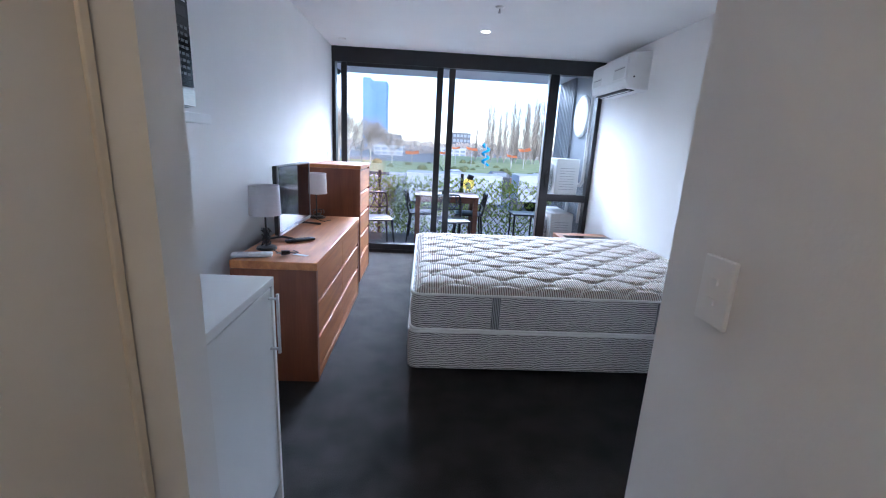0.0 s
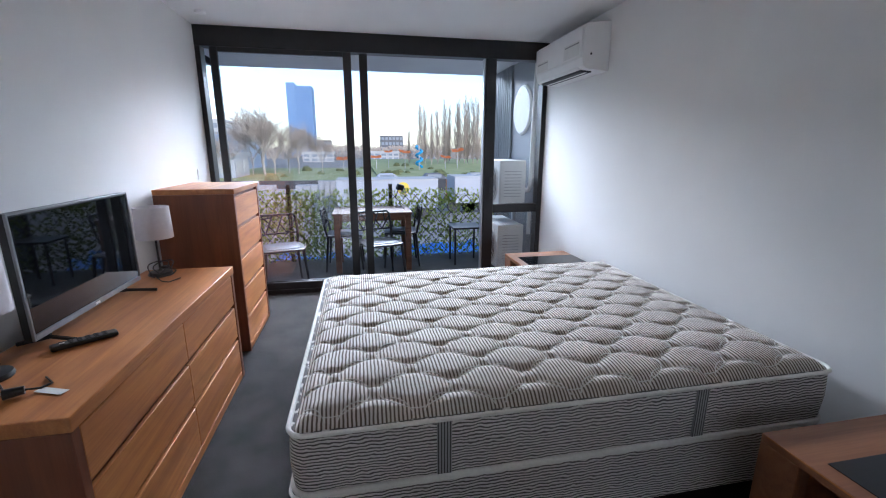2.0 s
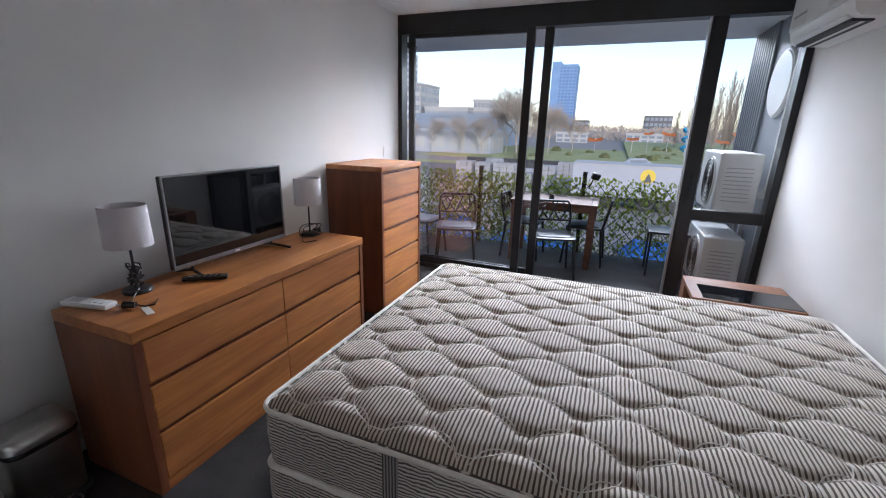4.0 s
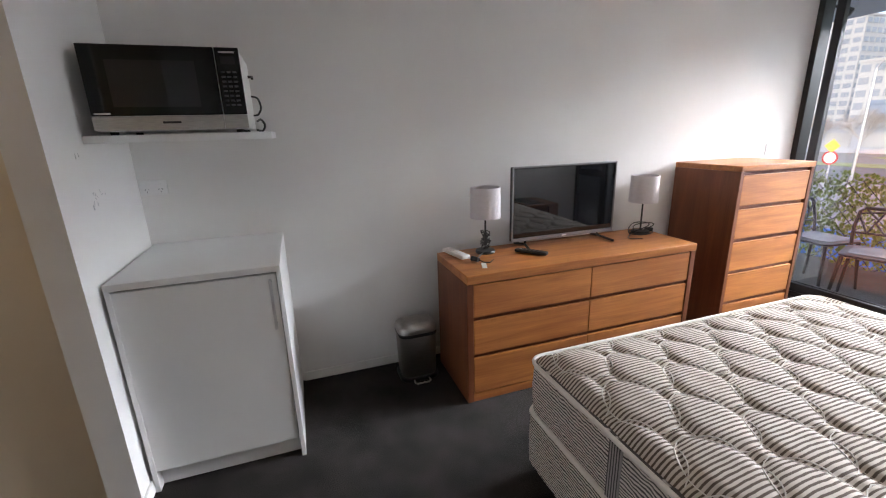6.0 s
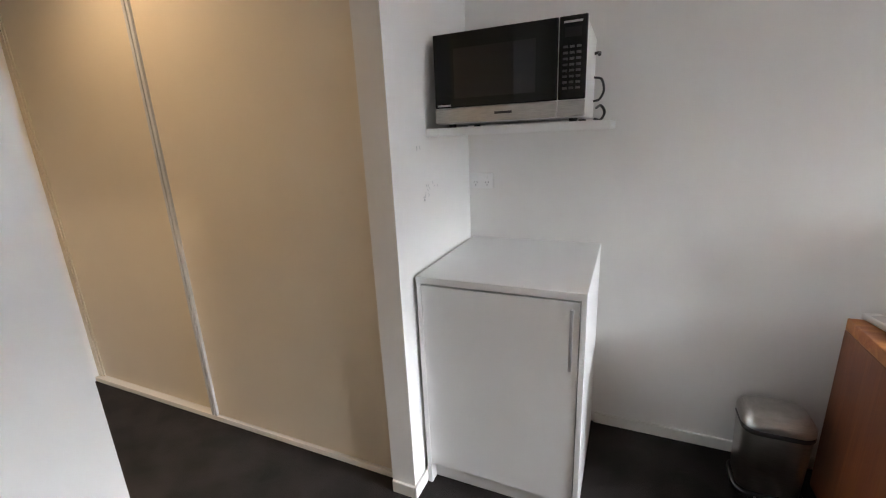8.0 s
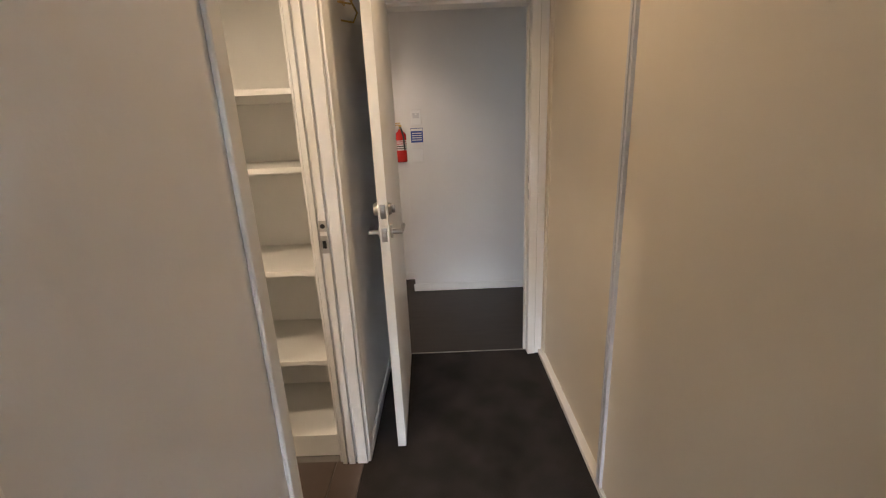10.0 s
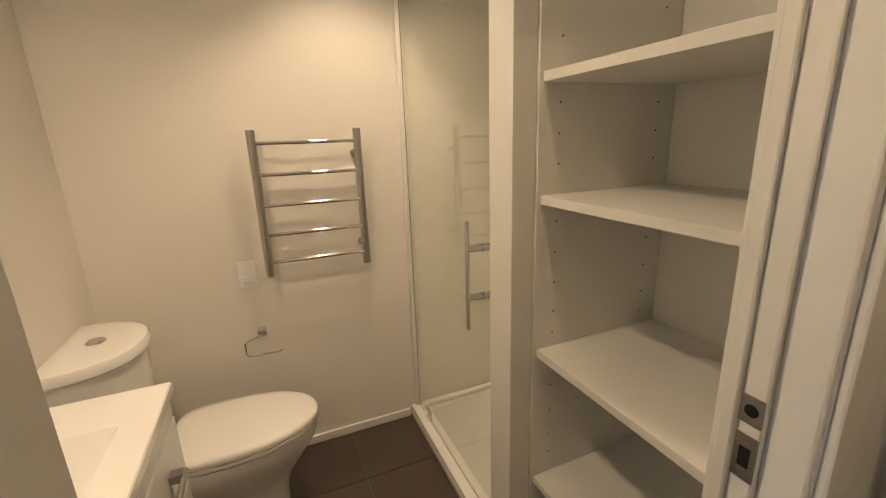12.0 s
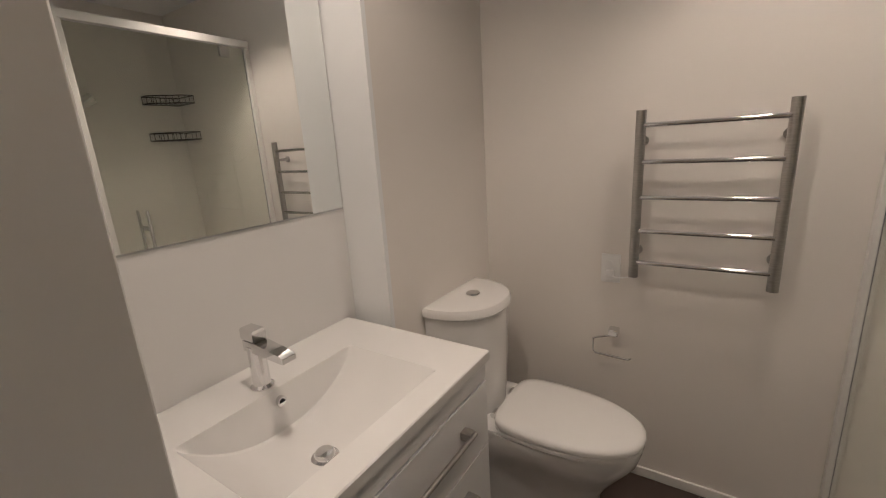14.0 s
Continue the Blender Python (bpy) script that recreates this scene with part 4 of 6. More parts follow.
bm = B()
rs_ = random.Random(21)
for cx_, cz_, n_ in ((-.645, 1.195, 7), (-.60, 1.175, 5), (-.563, 1.352, 2), (-.70, 1.21, 3)):
    for k in range(n_):
        x_, z_ = cx_ + rs_.gauss(0, .014), cz_ + rs_.gauss(0, .012)
        turned_box = turned(box(B(), (-.010 * rs_.random() - .002, -.0006, -.0013), (.008 * rs_.random() + .002, .0004, .0013), 0), pose(x_, .9725, z_, 0, rs_.uniform(0, 180), 0))
        me_ = bpy.data.meshes.new("tmp")
        turned_box.to_mesh(me_)
        turned_box.free()
        bm.from_mesh(me_)
        bpy.data.meshes.remove(me_)
tagged(link_mesh("wall_scuffs", bm, mat("scuff_grey", (.50, .50, .50), (.62, .62, .62), rough=.8, scale=60)), "small grey scuff marks on the white wall end", "scuff marks", kind="structure")

# ---- entry ----
fd = tagged(thing("door_2", "black front door with closer, sign and steel lever", "door", (1.0, -2.79, 0)), kind="structure")
part("leaf", box(B(), (.60, -2.84, .01), (1.40, -2.795, 2.05), .003), BLACKDOOR, fd)
part("frame", boxes(((.575, -2.88, 0), (.60, -2.785, 2.08)), ((1.40, -2.88, 0), (1.42, -2.785, 2.08)), ((.60, -2.88, 2.05), (1.40, -2.785, 2.08))), BLACKDOOR, fd)
bm = B()
lever(bm, (.665, -2.795, 1.03), (0, 1, 0), (1, 0, 0))
part("lever_handle", bm, STEEL, fd, "brushed steel")
part("lock", cyl(B(), (.665, -2.797, 1.11), (.665, -2.77, 1.11), .026, seg=20), STEEL, fd)
part("notice", box(B(), (.625, -2.796, 1.16), (.745, -2.793, 1.215), .0005), LABEL_W, fd, "small white notice")
for k in range(3):
    part("notice_line", boxes(((.635, -2.7935, 1.170 + k * .014), (.735, -2.7925, 1.177 + k * .014))), INK, fd)
part("closer", box(B(), (.66, -2.796, 1.93), (.86, -2.745, 1.985), .005), SILVER, fd)

fe = thing("fire_extinguisher", "small red fire extinguisher hung beside the front door", "fire extinguisher", (.505, -2.735, 1.14))
part("cylinder", lathe(B(), [(.040, 0), (.050, .008), (.052, .03), (.052, .22), (.044, .25), (.022, .268), (.016, .285)], (.505, -2.735, 1.145), 28), RED, fe)
part("valve", cyl(B(), (.505, -2.735, 1.43), (.505, -2.735, 1.465), .013), BRASSY, fe)
bm = B()
box(bm, (.495, -2.742, 1.462), (.575, -2.728, 1.470), .002)
box(bm, (.50, -2.742, 1.478), (.58, -2.728, 1.486), .002)
part("grip", bm, BRASSY, fe)
part("hose", tube(B(), [(.505, -2.722, 1.445), (.49, -2.675, 1.43), (.475, -2.672, 1.37), (.47, -2.68, 1.25)], .008, 8), PLASTIC_B, fe)
def band(z0, z1, r=.0528):
    return loft(B(), [[(.505 + r * math.cos(k * math.tau / 28), -2.735 + r * math.sin(k * math.tau / 28), z) for k in range(28)] for z in (z0, z1)], caps=False)


part("label_band", band(1.25, 1.335), LABEL_W, fe, "white printed label")
for z in (1.262, 1.282, 1.302, 1.32):
    part("label_line", band(z, z + .007, .0532), INK if z < 1.3 else RED, fe)
part("bracket", box(B(), (.49, -2.79, 1.2), (.52, -2.785, 1.40), .001), PLASTIC_B, fe)
tc_, m = plate("thermostat", "white wall controller above a blue card", (.345, -2.47, 1.515), .085, .12, "+y", "thermostat", rockers=1)
part("display", turned(box(B(), (-.026, -.0105, -.005), (.026, -.0088, .035)), m), SILVER, tc_)
bc = thing("safety_card", "blue printed card on the entry wall", "notice", (.345, -2.47, 1.375))
part("card", box(B(), (.295, -2.47, 1.318), (.395, -2.467, 1.434), .0005), BLUE_CARD, bc)
for k in range(4):
    part("printed_line", boxes(((.305, -2.4672, 1.335 + k * .018), (.385, -2.4664, 1.342 + k * .018))), LABEL_W, bc)
part("white_header", boxes(((.297, -2.4672, 1.41), (.393, -2.4664, 1.43))), LABEL_W, bc)
plate("entry_switch", "white light switch under the blue card", (.345, -2.47, 1.215), .09, .105, "+y", "light switch")

# ---- bathroom ----
PEG = mat("peg_hole_shade", (.10, .085, .06), (.14, .12, .09), rough=.9)


def linen_shelves():
    t = thing("linen_shelves", "open white built-in linen shelves with peg holes", "shelves", (.90, -.69, 0))
    x0, x1, yf, yb = XJ + .002, 1.150, -.478, -.898
    part("side_panel", box(B(), (1.150, yb, 0), (1.1655, yf + .01, ZC - .002), .001), SHELF_W, t)
    part("side_panel", box(B(), (XJ + .0005, yb, 0), (XJ + .016, D0 - .045, ZC - .002), .001), SHELF_W, t)
    for z in (1.585, 1.308, .900, .494, .115):
        part("shelf", box(B(), (XJ + .017, yb, z - .022), (1.149, yf, z), .0015), SHELF_W, t)
    part("kickboard", box(B(), (XJ + .017, yf - .02, 0), (1.149, yf - .004, .102), .001), SHELF_W, t)
    for z in (.62, .70, .78, 1.00, 1.08, 1.16, 1.24, 1.38, 1.45, 1.52, 1.66, 1.74, 1.82, .30, .38, .56, .94):
        for y in (yf - .05, yb + .06):
            part("peg_hole", cyl(B(), (1.1490, y, z), (1.1504, y, z), .0027, seg=8), PEG, t)
    part("face_strip", box(B(), (1.155, yf + .012, 0), (1.20, -.402, ZC - .002), .002), TRIM, t, "white cover strip")


linen_shelves()


def shower():
    t = thing("shower_enclosure", "white-framed glass shower door over a white tray", "shower", (1.77, -.47, 0))
    y = -.49
    bm = B()
    box(bm, (1.305, -1.398, 0), (XB - .002, -.445, .035), .006)
    box(bm, (1.305, -.51, .035), (XB - .002, -.445, .065), .008)
    box(bm, (1.305, -1.398, .035), (XB - .002, -1.36, .065), .006)
    box(bm, (1.305, -1.36, .035), (1.335, -.51, .065), .006)
    box(bm, (XB - .03, -1.36, .035), (XB - .002, -.51, .065), .006)
    part("tray", bm, PORCELAIN, t, "white acrylic tray")
    part("frame_post", box(B(), (XB - .030, y - .015, .065), (XB - .002, y + .020, 2.06), .003), TRIM, t)
    part("frame_post", box(B(), (1.303, y - .015, .065), (1.328, y + .020, 2.06), .003), TRIM, t)
    part("frame_head", box(B(), (1.303, y - .018, 2.06), (XB - .002, y + .024, 2.10), .003), TRIM, t)
    g = part("glass_door", boxes(((1.332, y - .003, .075), (XB - .034, y + .003, 2.055))), SHOWER_GLASS, t, "clear glass door", smooth=0)
    g.visible_shadow = False
    part("edge_seal", boxes(((XB - .034, y - .004, .07), (XB - .030, y + .004, 2.055)), ((1.332, y - .004, .066), (XB - .034, y + .004, .074))), SILVER, t)
    for z in (.09, 2.03):
        part("pivot", box(B(), (XB - .185, y - .012, z - .035), (XB - .125, y + .014, z + .03), .006), CHROME, t)
    for s in (1, -1):
        bm = B()
        tube(bm, [(1.468, y + s * .055, .83), (1.468, y + s * .055, 1.197)], .008, 12)
        part("handle", bm, CHROME, t, "vertical chrome bar handle")
        for z in (.94, 1.105):
            part("knob", cyl(B(), (1.468, y + s * .003, z), (1.468, y + s * .055, z), .013, .010, 14), CHROME, t)


shower()


def caddy(z):
    t = thing("shower_caddy", "dark wire corner basket in the shower", "shower caddy", (2.05, -1.36, z), "shower baskets")
    y0, x1 = -1.398, XB - .006
    bm = B()
    for dz in (0, .05):
        tube(bm, [(x1 - .24, y0 + .004, z + dz), (x1 - .24, y0 + .07, z + dz), (x1 - .07, y0 + .22, z + dz), (x1 - .004, y0 + .22, z + dz), (x1 - .004, y0 + .004, z + dz), (x1 - .24, y0 + .004, z + dz)], .004, 6)
    part("rim", bm, ALU, t)
    for k in range(9):
        f = k / 8
        xx = x1 - .24 + .236 * f
        yy = y0 + .07 + .15 * min(1, max(0, (f - 0.0) / .72))
        part("wire", tube(B(), [(xx, yy, z + .05), (xx, yy, z), (xx, y0 + .004, z), (xx, y0 + .004, z + .05)], .002, 5), ALU, t)


caddy(1.82)
caddy(1.575)
rose = thing("shower_rose", "chrome hand shower on a wall bar", "shower head", (1.345, -.85, 1.0))
part("bar", tube(B(), [(1.37, -.85, .95), (1.37, -.85, 1.75)], .010, 12), CHROME, rose)
part("hand_piece", cyl(B(), (1.38, -.85, 1.70), (1.50, -.85, 1.78), .012, .03), CHROME, rose)
part("mount", boxes(((1.33, -.862, .97), (1.372, -.838, .99)), ((1.33, -.862, 1.71), (1.372, -.838, 1.73))), CHROME, rose)


def towel_rail():
    t = thing("towel_rail", "polished ladder towel warmer with five rungs", "towel rail", (2.14, -.045, .9))
    x = 2.133
    for y in (.152, -.256):
        p = part("post", cyl(B(), (x, y, .915), (x, y, 1.502), .0165, seg=24), STEEL, t)
        for z in (1.0, 1.40):
            part("wall_stub", cyl(B(), (x, y, z), (XB, y, z), .008, seg=12), STEEL, p)
            part("rose", cyl(B(), (XB - .008, y, z), (XB, y, z), .018, seg=20), STEEL, p)
    for z in (1.452, 1.330, 1.208, 1.088, .972):
        part("rung", cyl(B(), (x - .004, .145, z), (x - .004, -.249, z), .0085, seg=16), CHROME, t)


towel_rail()
t, m = plate("towel_rail_socket", "white socket plate with a plugged-in lead", (XB, .245, .915), .072, .116, "-x", "power socket", rockers=1)
part("plug", turned(box(B(), (-.014, -.028, -.030), (.014, -.009, -.004), .004), m), PLASTIC_W, t)
part("lead", tube(B(), [(XB - .02, .245, .893), (XB - .035, .22, .885), (XB - .04, .18, .895), (2.137, .158, .915)], .0028, 6), PLASTIC_W, t)
tp = thing("toilet_roll_holder", "empty chrome toilet roll holder on the wall", "toilet roll holder", (XB, .25, .65))
part("mount", box(B(), (XB - .045, .202, .640), (XB, .240, .668), .004), CHROME, tp)
part("bar", tube(B(), [(XB - .035, .22, .645), (XB - .045, .28, .628), (XB - .045, .295, .62), (XB - .045, .295, .565), (XB - .045, .285, .557), (XB - .045, .16, .553), (XB - .045, .148, .562)], .004, 8), CHROME, tp)


def toilet():
    cx, yw = 1.868, YT
    t = thing("toilet", "white close-coupled toilet with closed lid", "toilet", (cx, .42, 0))

    def dshape(w, y_back, y_front, z, n=20, p=2.3):
        """A D in plan: straight back, round front towards -y."""
        out = []
        depth = y_back - y_front
        for k in range(n + 1):
            a = math.pi * k / n
            ca, sa = math.cos(a), math.sin(a)
            out.append((cx - w * math.copysign(abs(ca) ** (2 / p), ca), y_back - depth * abs(sa) ** (2 / p), z))
        return out
    part("cistern", loft(B(), [dshape(.178, yw - .004, .575, .40), dshape(.188, yw - .004, .565, .60), dshape(.192, yw - .004, .560, .815)]), PORCELAIN, t)
    part("cistern_lid", loft(B(), [dshape(.196, yw - .003, .552, .816), dshape(.203, yw - .003, .545, .824), dshape(.203, yw - .003, .545, .842), dshape(.196, yw - .003, .552, .854), dshape(.17, yw - .02, .58, .860)]), PORCELAIN, t)
    part("flush_button", lathe(B(), [(.026, 0), (.028, .003), (.024, .008)], (cx, .683, .859), 24), CHROME, t)

    def oval(w, y_back, y_front, z, n=36, sq=.0):
        out = []
        cy = y_back - .36 * (y_back - y_front)
        for k in range(n):
            a = k * math.tau / n
            s, c = math.sin(a), math.cos(a)
            pw = .42 if s > 0 else .92
            d = (y_back - cy) if s > 0 else (cy - y_front)
            out.append((cx + w * (1 - .06 * max(0, s)) * math.copysign(abs(c) ** pw, c), cy + d * math.copysign(abs(s) ** pw, s), z))
        return out
    part("pan", loft(B(), [oval(.118, .70, .20, .0), oval(.118, .70, .195, .05), oval(.120, .70, .185, .16), oval(.132, .68, .150, .22), oval(.152, .66, .105, .28), oval(.171, .62, .068, .335), oval(.178, .60, .056, .375), oval(.177, .59, .055, .398)]), PORCELAIN, t)
    part("pan_deck", slab(B(), cx - .17, .47, cx + .17, yw - .006, .03, [(.30, .02), (.385, .0), (.404, .006)]), PORCELAIN, t)
    part("skirt", slab(B(), cx - .11, .50, cx + .11, yw - .006, .02, [(0, 0), (.31, 0)]), PORCELAIN, t)
    part("seat", loft(B(), [oval(.172, .548, .058, .400), oval(.180, .552, .050, .404), oval(.180, .552, .050, .415), oval(.176, .550, .055, .419)]), PORCELAIN, t)
    part("seat_lid", loft(B(), [oval(.178, .550, .052, .421), oval(.182, .553, .047, .425), oval(.183, .553, .046, .436), oval(.180, .551, .050, .444), oval(.170, .545, .064, .451), oval(.14, .52, .11, .456), oval(.08, .47, .20, .458)]), PORCELAIN, t)
    for x in (cx - .08, cx + .08):
        part("hinge", cyl(B(), (x - .018, .565, .415), (x + .018, .565, .415), .012, seg=14), CHROME, t)
    part("inlet_hose", tube(B(), [(cx + .12, .74, .12), (cx + .19, .72, .10), (cx + .20, .70, .2), (cx + .16, .70, .40)], .007, 8), STEEL, t)


toilet()


def vanity():
    x0, x1, yf, yb, z = .70, 1.458, .407, YB - .001, .878
    t = thing("vanity", "white wall vanity with moulded basin and chrome tap", "vanity", (1.07, .64, 0))
    # basin top: a sheet with a sunk bowl
    bm = B()
    bx0, bx1, by0, by1 = .815, 1.306, .480, .785

    def depth(x, y):
        u = (x - bx0) / (bx1 - bx0)
        v = (y - by0) / (by1 - by0)
        if not (0 < u < 1 and 0 < v < 1):
            return 0
        du = min(u, 1 - u) * (bx1 - bx0)
        dv0, dv1 = v * (by1 - by0), (1 - v) * (by1 - by0)
        f = 1 - (1 - min(1, du / .24)) ** 2.3
        g = min(1, dv0 / .022) * min(1, dv1 / .014)
        return .112 * f * (1 - (1 - g) ** 3)

    def steps(a, lo, hi, b, n):
        inner = [lo + (hi - lo) * (k / n) for k in range(1, n)]
        return [a, a + .003, lo - .004, lo, lo + .0035] + [v for v in inner if lo + .005 < v < hi - .013] + [hi - .010, hi - .0035, hi, hi + .004, b - .003, b]
    gx, gy = steps(x0, bx0, bx1, x1, 60), steps(yf, by0, by1, yb, 52)
    NXX, NYY = len(gx) - 1, len(gy) - 1
    g_ = [[bm.verts.new((x, y, z - depth(x, y) - (.003 if x in (x0, x1) or y == yf else 0))) for x in gx] for y in gy]
    for j in range(NYY):
        for i in range(NXX):
            bm.faces.new((g_[j][i], g_[j][i + 1], g_[j + 1][i + 1], g_[j + 1][i]))
    rim = [g_[0][i] for i in range(NXX)] + [g_[j][NXX] for j in range(NYY)] + [g_[NYY][i] for i in range(NXX, 0, -1)] + [g_[j][0] for j in range(NYY, 0, -1)]
    dn = [bm.verts.new((v.co.x, v.co.y, z - .028)) for v in rim]
    for k in range(len(rim)):
        bm.faces.new((rim[k], dn[k], dn[(k + 1) % len(rim)], rim[(k + 1) % len(rim)]))
    part("basin_top", bm, PORCELAIN, t, "glossy white moulded basin", smooth=40)
    part("carcass", boxes(((x0 + .006, yf + .03, .30), (x1 - .006, yb, z - .12)), ((x0 + .006, yf + .03, z - .12), (x0 + .10, yb, z - .029)), ((x1 - .10, yf + .03, z - .12), (x1 - .006, yb, z - .029)), ((x0 + .1, yf + .03, z - .12), (x1 - .1, yf + .05, z - .029))), MELAMINE, t)
    part("apron", box(B(), (x0 + .006, yf + .012, z - .086), (x1 - .006, yf + .03, z - .030), .001), MELAMINE, t)
    for za, zb in ((.59, z - .092), (.30, .585)):
        d = part("drawer_front", box(B(), (x0 + .006, yf + .010, za), (x1 - .006, yf + .029, zb), .002), MELAMINE, t)
        hz = zb - .078
        bm = B()
        cyl(bm, (x0 + .17, yf - .020, hz), (x1 - .130, yf - .020, hz), .0065, seg=14)
        box(bm, (x0 + .17, yf - .012, hz - .006), (x0 + .18, yf + .010, hz + .006))
        box(bm, (x1 - .158, yf - .020, hz - .011), (x1 - .132, yf + .010, hz + .011), .001)
        part("handle", bm, STEEL, d, "brushed bar handle")
    dx, dy = 1.036, .611
    part("waste", lathe(B(), [(.030, 0), (.031, .003), (.024, .006), (.024, .010), (.020, .016), (.012, .018)], (dx, dy, z - .1125), 28), CHROME, t)
    part("overflow", cyl(B(), (1.058, .786, z - .034), (1.058, .7745, z - .036), .013, seg=20), CHROME, t)
    part("overflow_hole", cyl(B(), (1.058, .776, z - .035), (1.058, .7738, z - .0362), .008, seg=16), DARKHOLE, t)
    # mixer tap
    tx, ty = 1.046, .827
    tp_ = part("tap", lathe(B(), [(.027, 0), (.028, .004), (.024, .007), (.021, .010), (.0205, .10), (.0205, .112)], (tx, ty, z), 28), CHROME, t, "chrome mixer tap")
    part("spout", loft(B(), [[(tx + dx_ * .018, y, zz + dz * h) for dx_, dz in ((-1, -1), (1, -1), (1, 1), (-1, 1))] for y, zz, h in ((ty + .022, z + .113, .013), (ty - .03, z + .113, .013), (ty - .118, z + .106, .009), (ty - .127, z + .104, .006))]), CHROME, tp_)
    part("lever", loft(B(), [[(tx + dx_ * w, ty + dy_, zz) for dx_, dy_ in ((-1, -.024), (1, -.024), (1, .026), (-1, .026))] for zz, w in ((z + .127, .016), (z + .132, .018), (z + .153, .018), (z + .157, .015))]), CHROME, tp_)


vanity()
mir = thing("mirror_cabinet", "frameless wall mirror above the vanity", "mirror", (1.03, YB, 1.27))
part("mirror_pane", box(B(), (XJ + .004, YB - .006, 1.252), (1.488, YB - .002, 2.12)), MIRROR, mir, "clear silvered glass", smooth=0)
part("backing", box(B(), (XJ + .003, YB - .0018, 1.2465), (1.492, YB - .0007, 2.121)), SILVER, mir, "thin pale backing edge")

# bathroom floor tiles: each one a slab with a recessed joint
fl = bpy.data.objects["floor_bathroom"]
made = {}


def tile_mesh(w, d):
    key = (round(w, 3), round(d, 3))
    if key not in made:
        b_ = box(B(), (-w / 2 + .0015, -d / 2 + .0015, -.006), (w / 2 - .0015, d / 2 - .0015, .0005), .0015, 1)
        k = bpy.data.meshes.new("floor_tile")
        b_.to_mesh(k)
        b_.free()
        k.materials.append(TILE)
        made[key] = k
    return made[key]


xs = [XH + .02, .675, 1.275, 1.875, XB]
ys = [-.445, -.125, .475, YB]
for i in range(4):
    for j in range(3):
        ob = new("floor_tile", tile_mesh(xs[i + 1] - xs[i], ys[j + 1] - ys[j]))
        ob.location = ((xs[i] + xs[i + 1]) / 2, (ys[j] + ys[j + 1]) / 2, 0)
        ob.parent = fl

# ---- balcony ----
CONCRETE = mat("balcony_deck", (.085, .083, .082), (.12, .117, .115), rough=.85, scale=5, bump=.3, bscale=70)
SOFFIT = mat("soffit_board", (.82, .82, .81), (.78, .78, .78), rough=.8, scale=3)
GREYCLAD = mat("grey_cladding", (.22, .24, .27), (.18, .20, .23), rough=.6, scale=2)
CHAIRM = mat("charcoal_chair_plastic", (.022, .022, .025), (.032, .032, .036), rough=.4, scale=10)
CUSHION = mat("pale_seat_pad", (.17, .18, .21), (.13, .14, .165), rough=.5, scale=10)
TABLEM = wood_mat("weathered_hardwood", (.22, .105, .060), (.13, .055, .032), "x", .55)
LATTICE = mat("dark_trellis", (.050, .046, .042), (.075, .070, .064), rough=.8, scale=20)
LEAF = mat("ivy_leaf", (.11, .15, .035), (.33, .36, .13), rough=.5, scale=9)
nt = LEAF.node_tree
thin = nt.nodes.new("ShaderNodeBsdfTranslucent")
thin.inputs[0].default_value = (.34, .44, .05, 1)
both = nt.nodes.new("ShaderNodeMixShader")
both.inputs[0].default_value = .32
nt.links.new(nt.nodes["Principled BSDF"].outputs[0], both.inputs[1])
nt.links.new(thin.outputs[0], both.inputs[2])
nt.links.new(both.outputs[0], nt.nodes["Material Output"].inputs[0])
ACWHITE = mat("condenser_paint", (.66, .66, .64), (.60, .60, .58), rough=.45, scale=6)

structure("floor_balcony", boxes(((-6, YW + .121, -.22), (XR + .12, 7.16, -.09))), CONCRETE, "dark grey balcony deck", "floor")
structure("ceiling_balcony", boxes(((-6, YW + .121, ZC + .03), (XR + .4, 7.55, ZC + .3))), SOFFIT, "pale balcony soffit", "ceiling")
structure("wall_facade", boxes(((-6, YW + .02, -2.6), (XL - .1, YW + .10, ZC + .3)), ((-6, YW + .12, -2.6), (XR + .4, 7.1, -.22))), GREYCLAD, "grey facade beside and under the balcony", "wall")
bm = boxes(((2.24, YW + .121, -.09), (2.36, 7.5, ZC + .03)))
for k in range(10):
    box(bm, (2.215, 6.72 + k * .078, -.09), (2.24, 6.755 + k * .078, ZC + .03), .004, 1)
structure("wall_balcony_side", bm, GREYCLAD, "blue-grey side wall of the balcony with ribbed cladding", "wall")
# a round reflection, modelled as a solid pale disc on the wall
disc = thing("wall_disc", "round pale disc standing in for a reflection, on the balcony side wall", "wall disc", (2.23, 6.34, 1.87))
part("rim", cyl(B(), (2.238, 6.34, 1.87), (2.222, 6.34, 1.87), .29, .285, 48), ACWHITE, disc)
part("face", cyl(B(), (2.222, 6.34, 1.87), (2.212, 6.34, 1.87), .27, .265, 48), PLASTIC_W, disc)


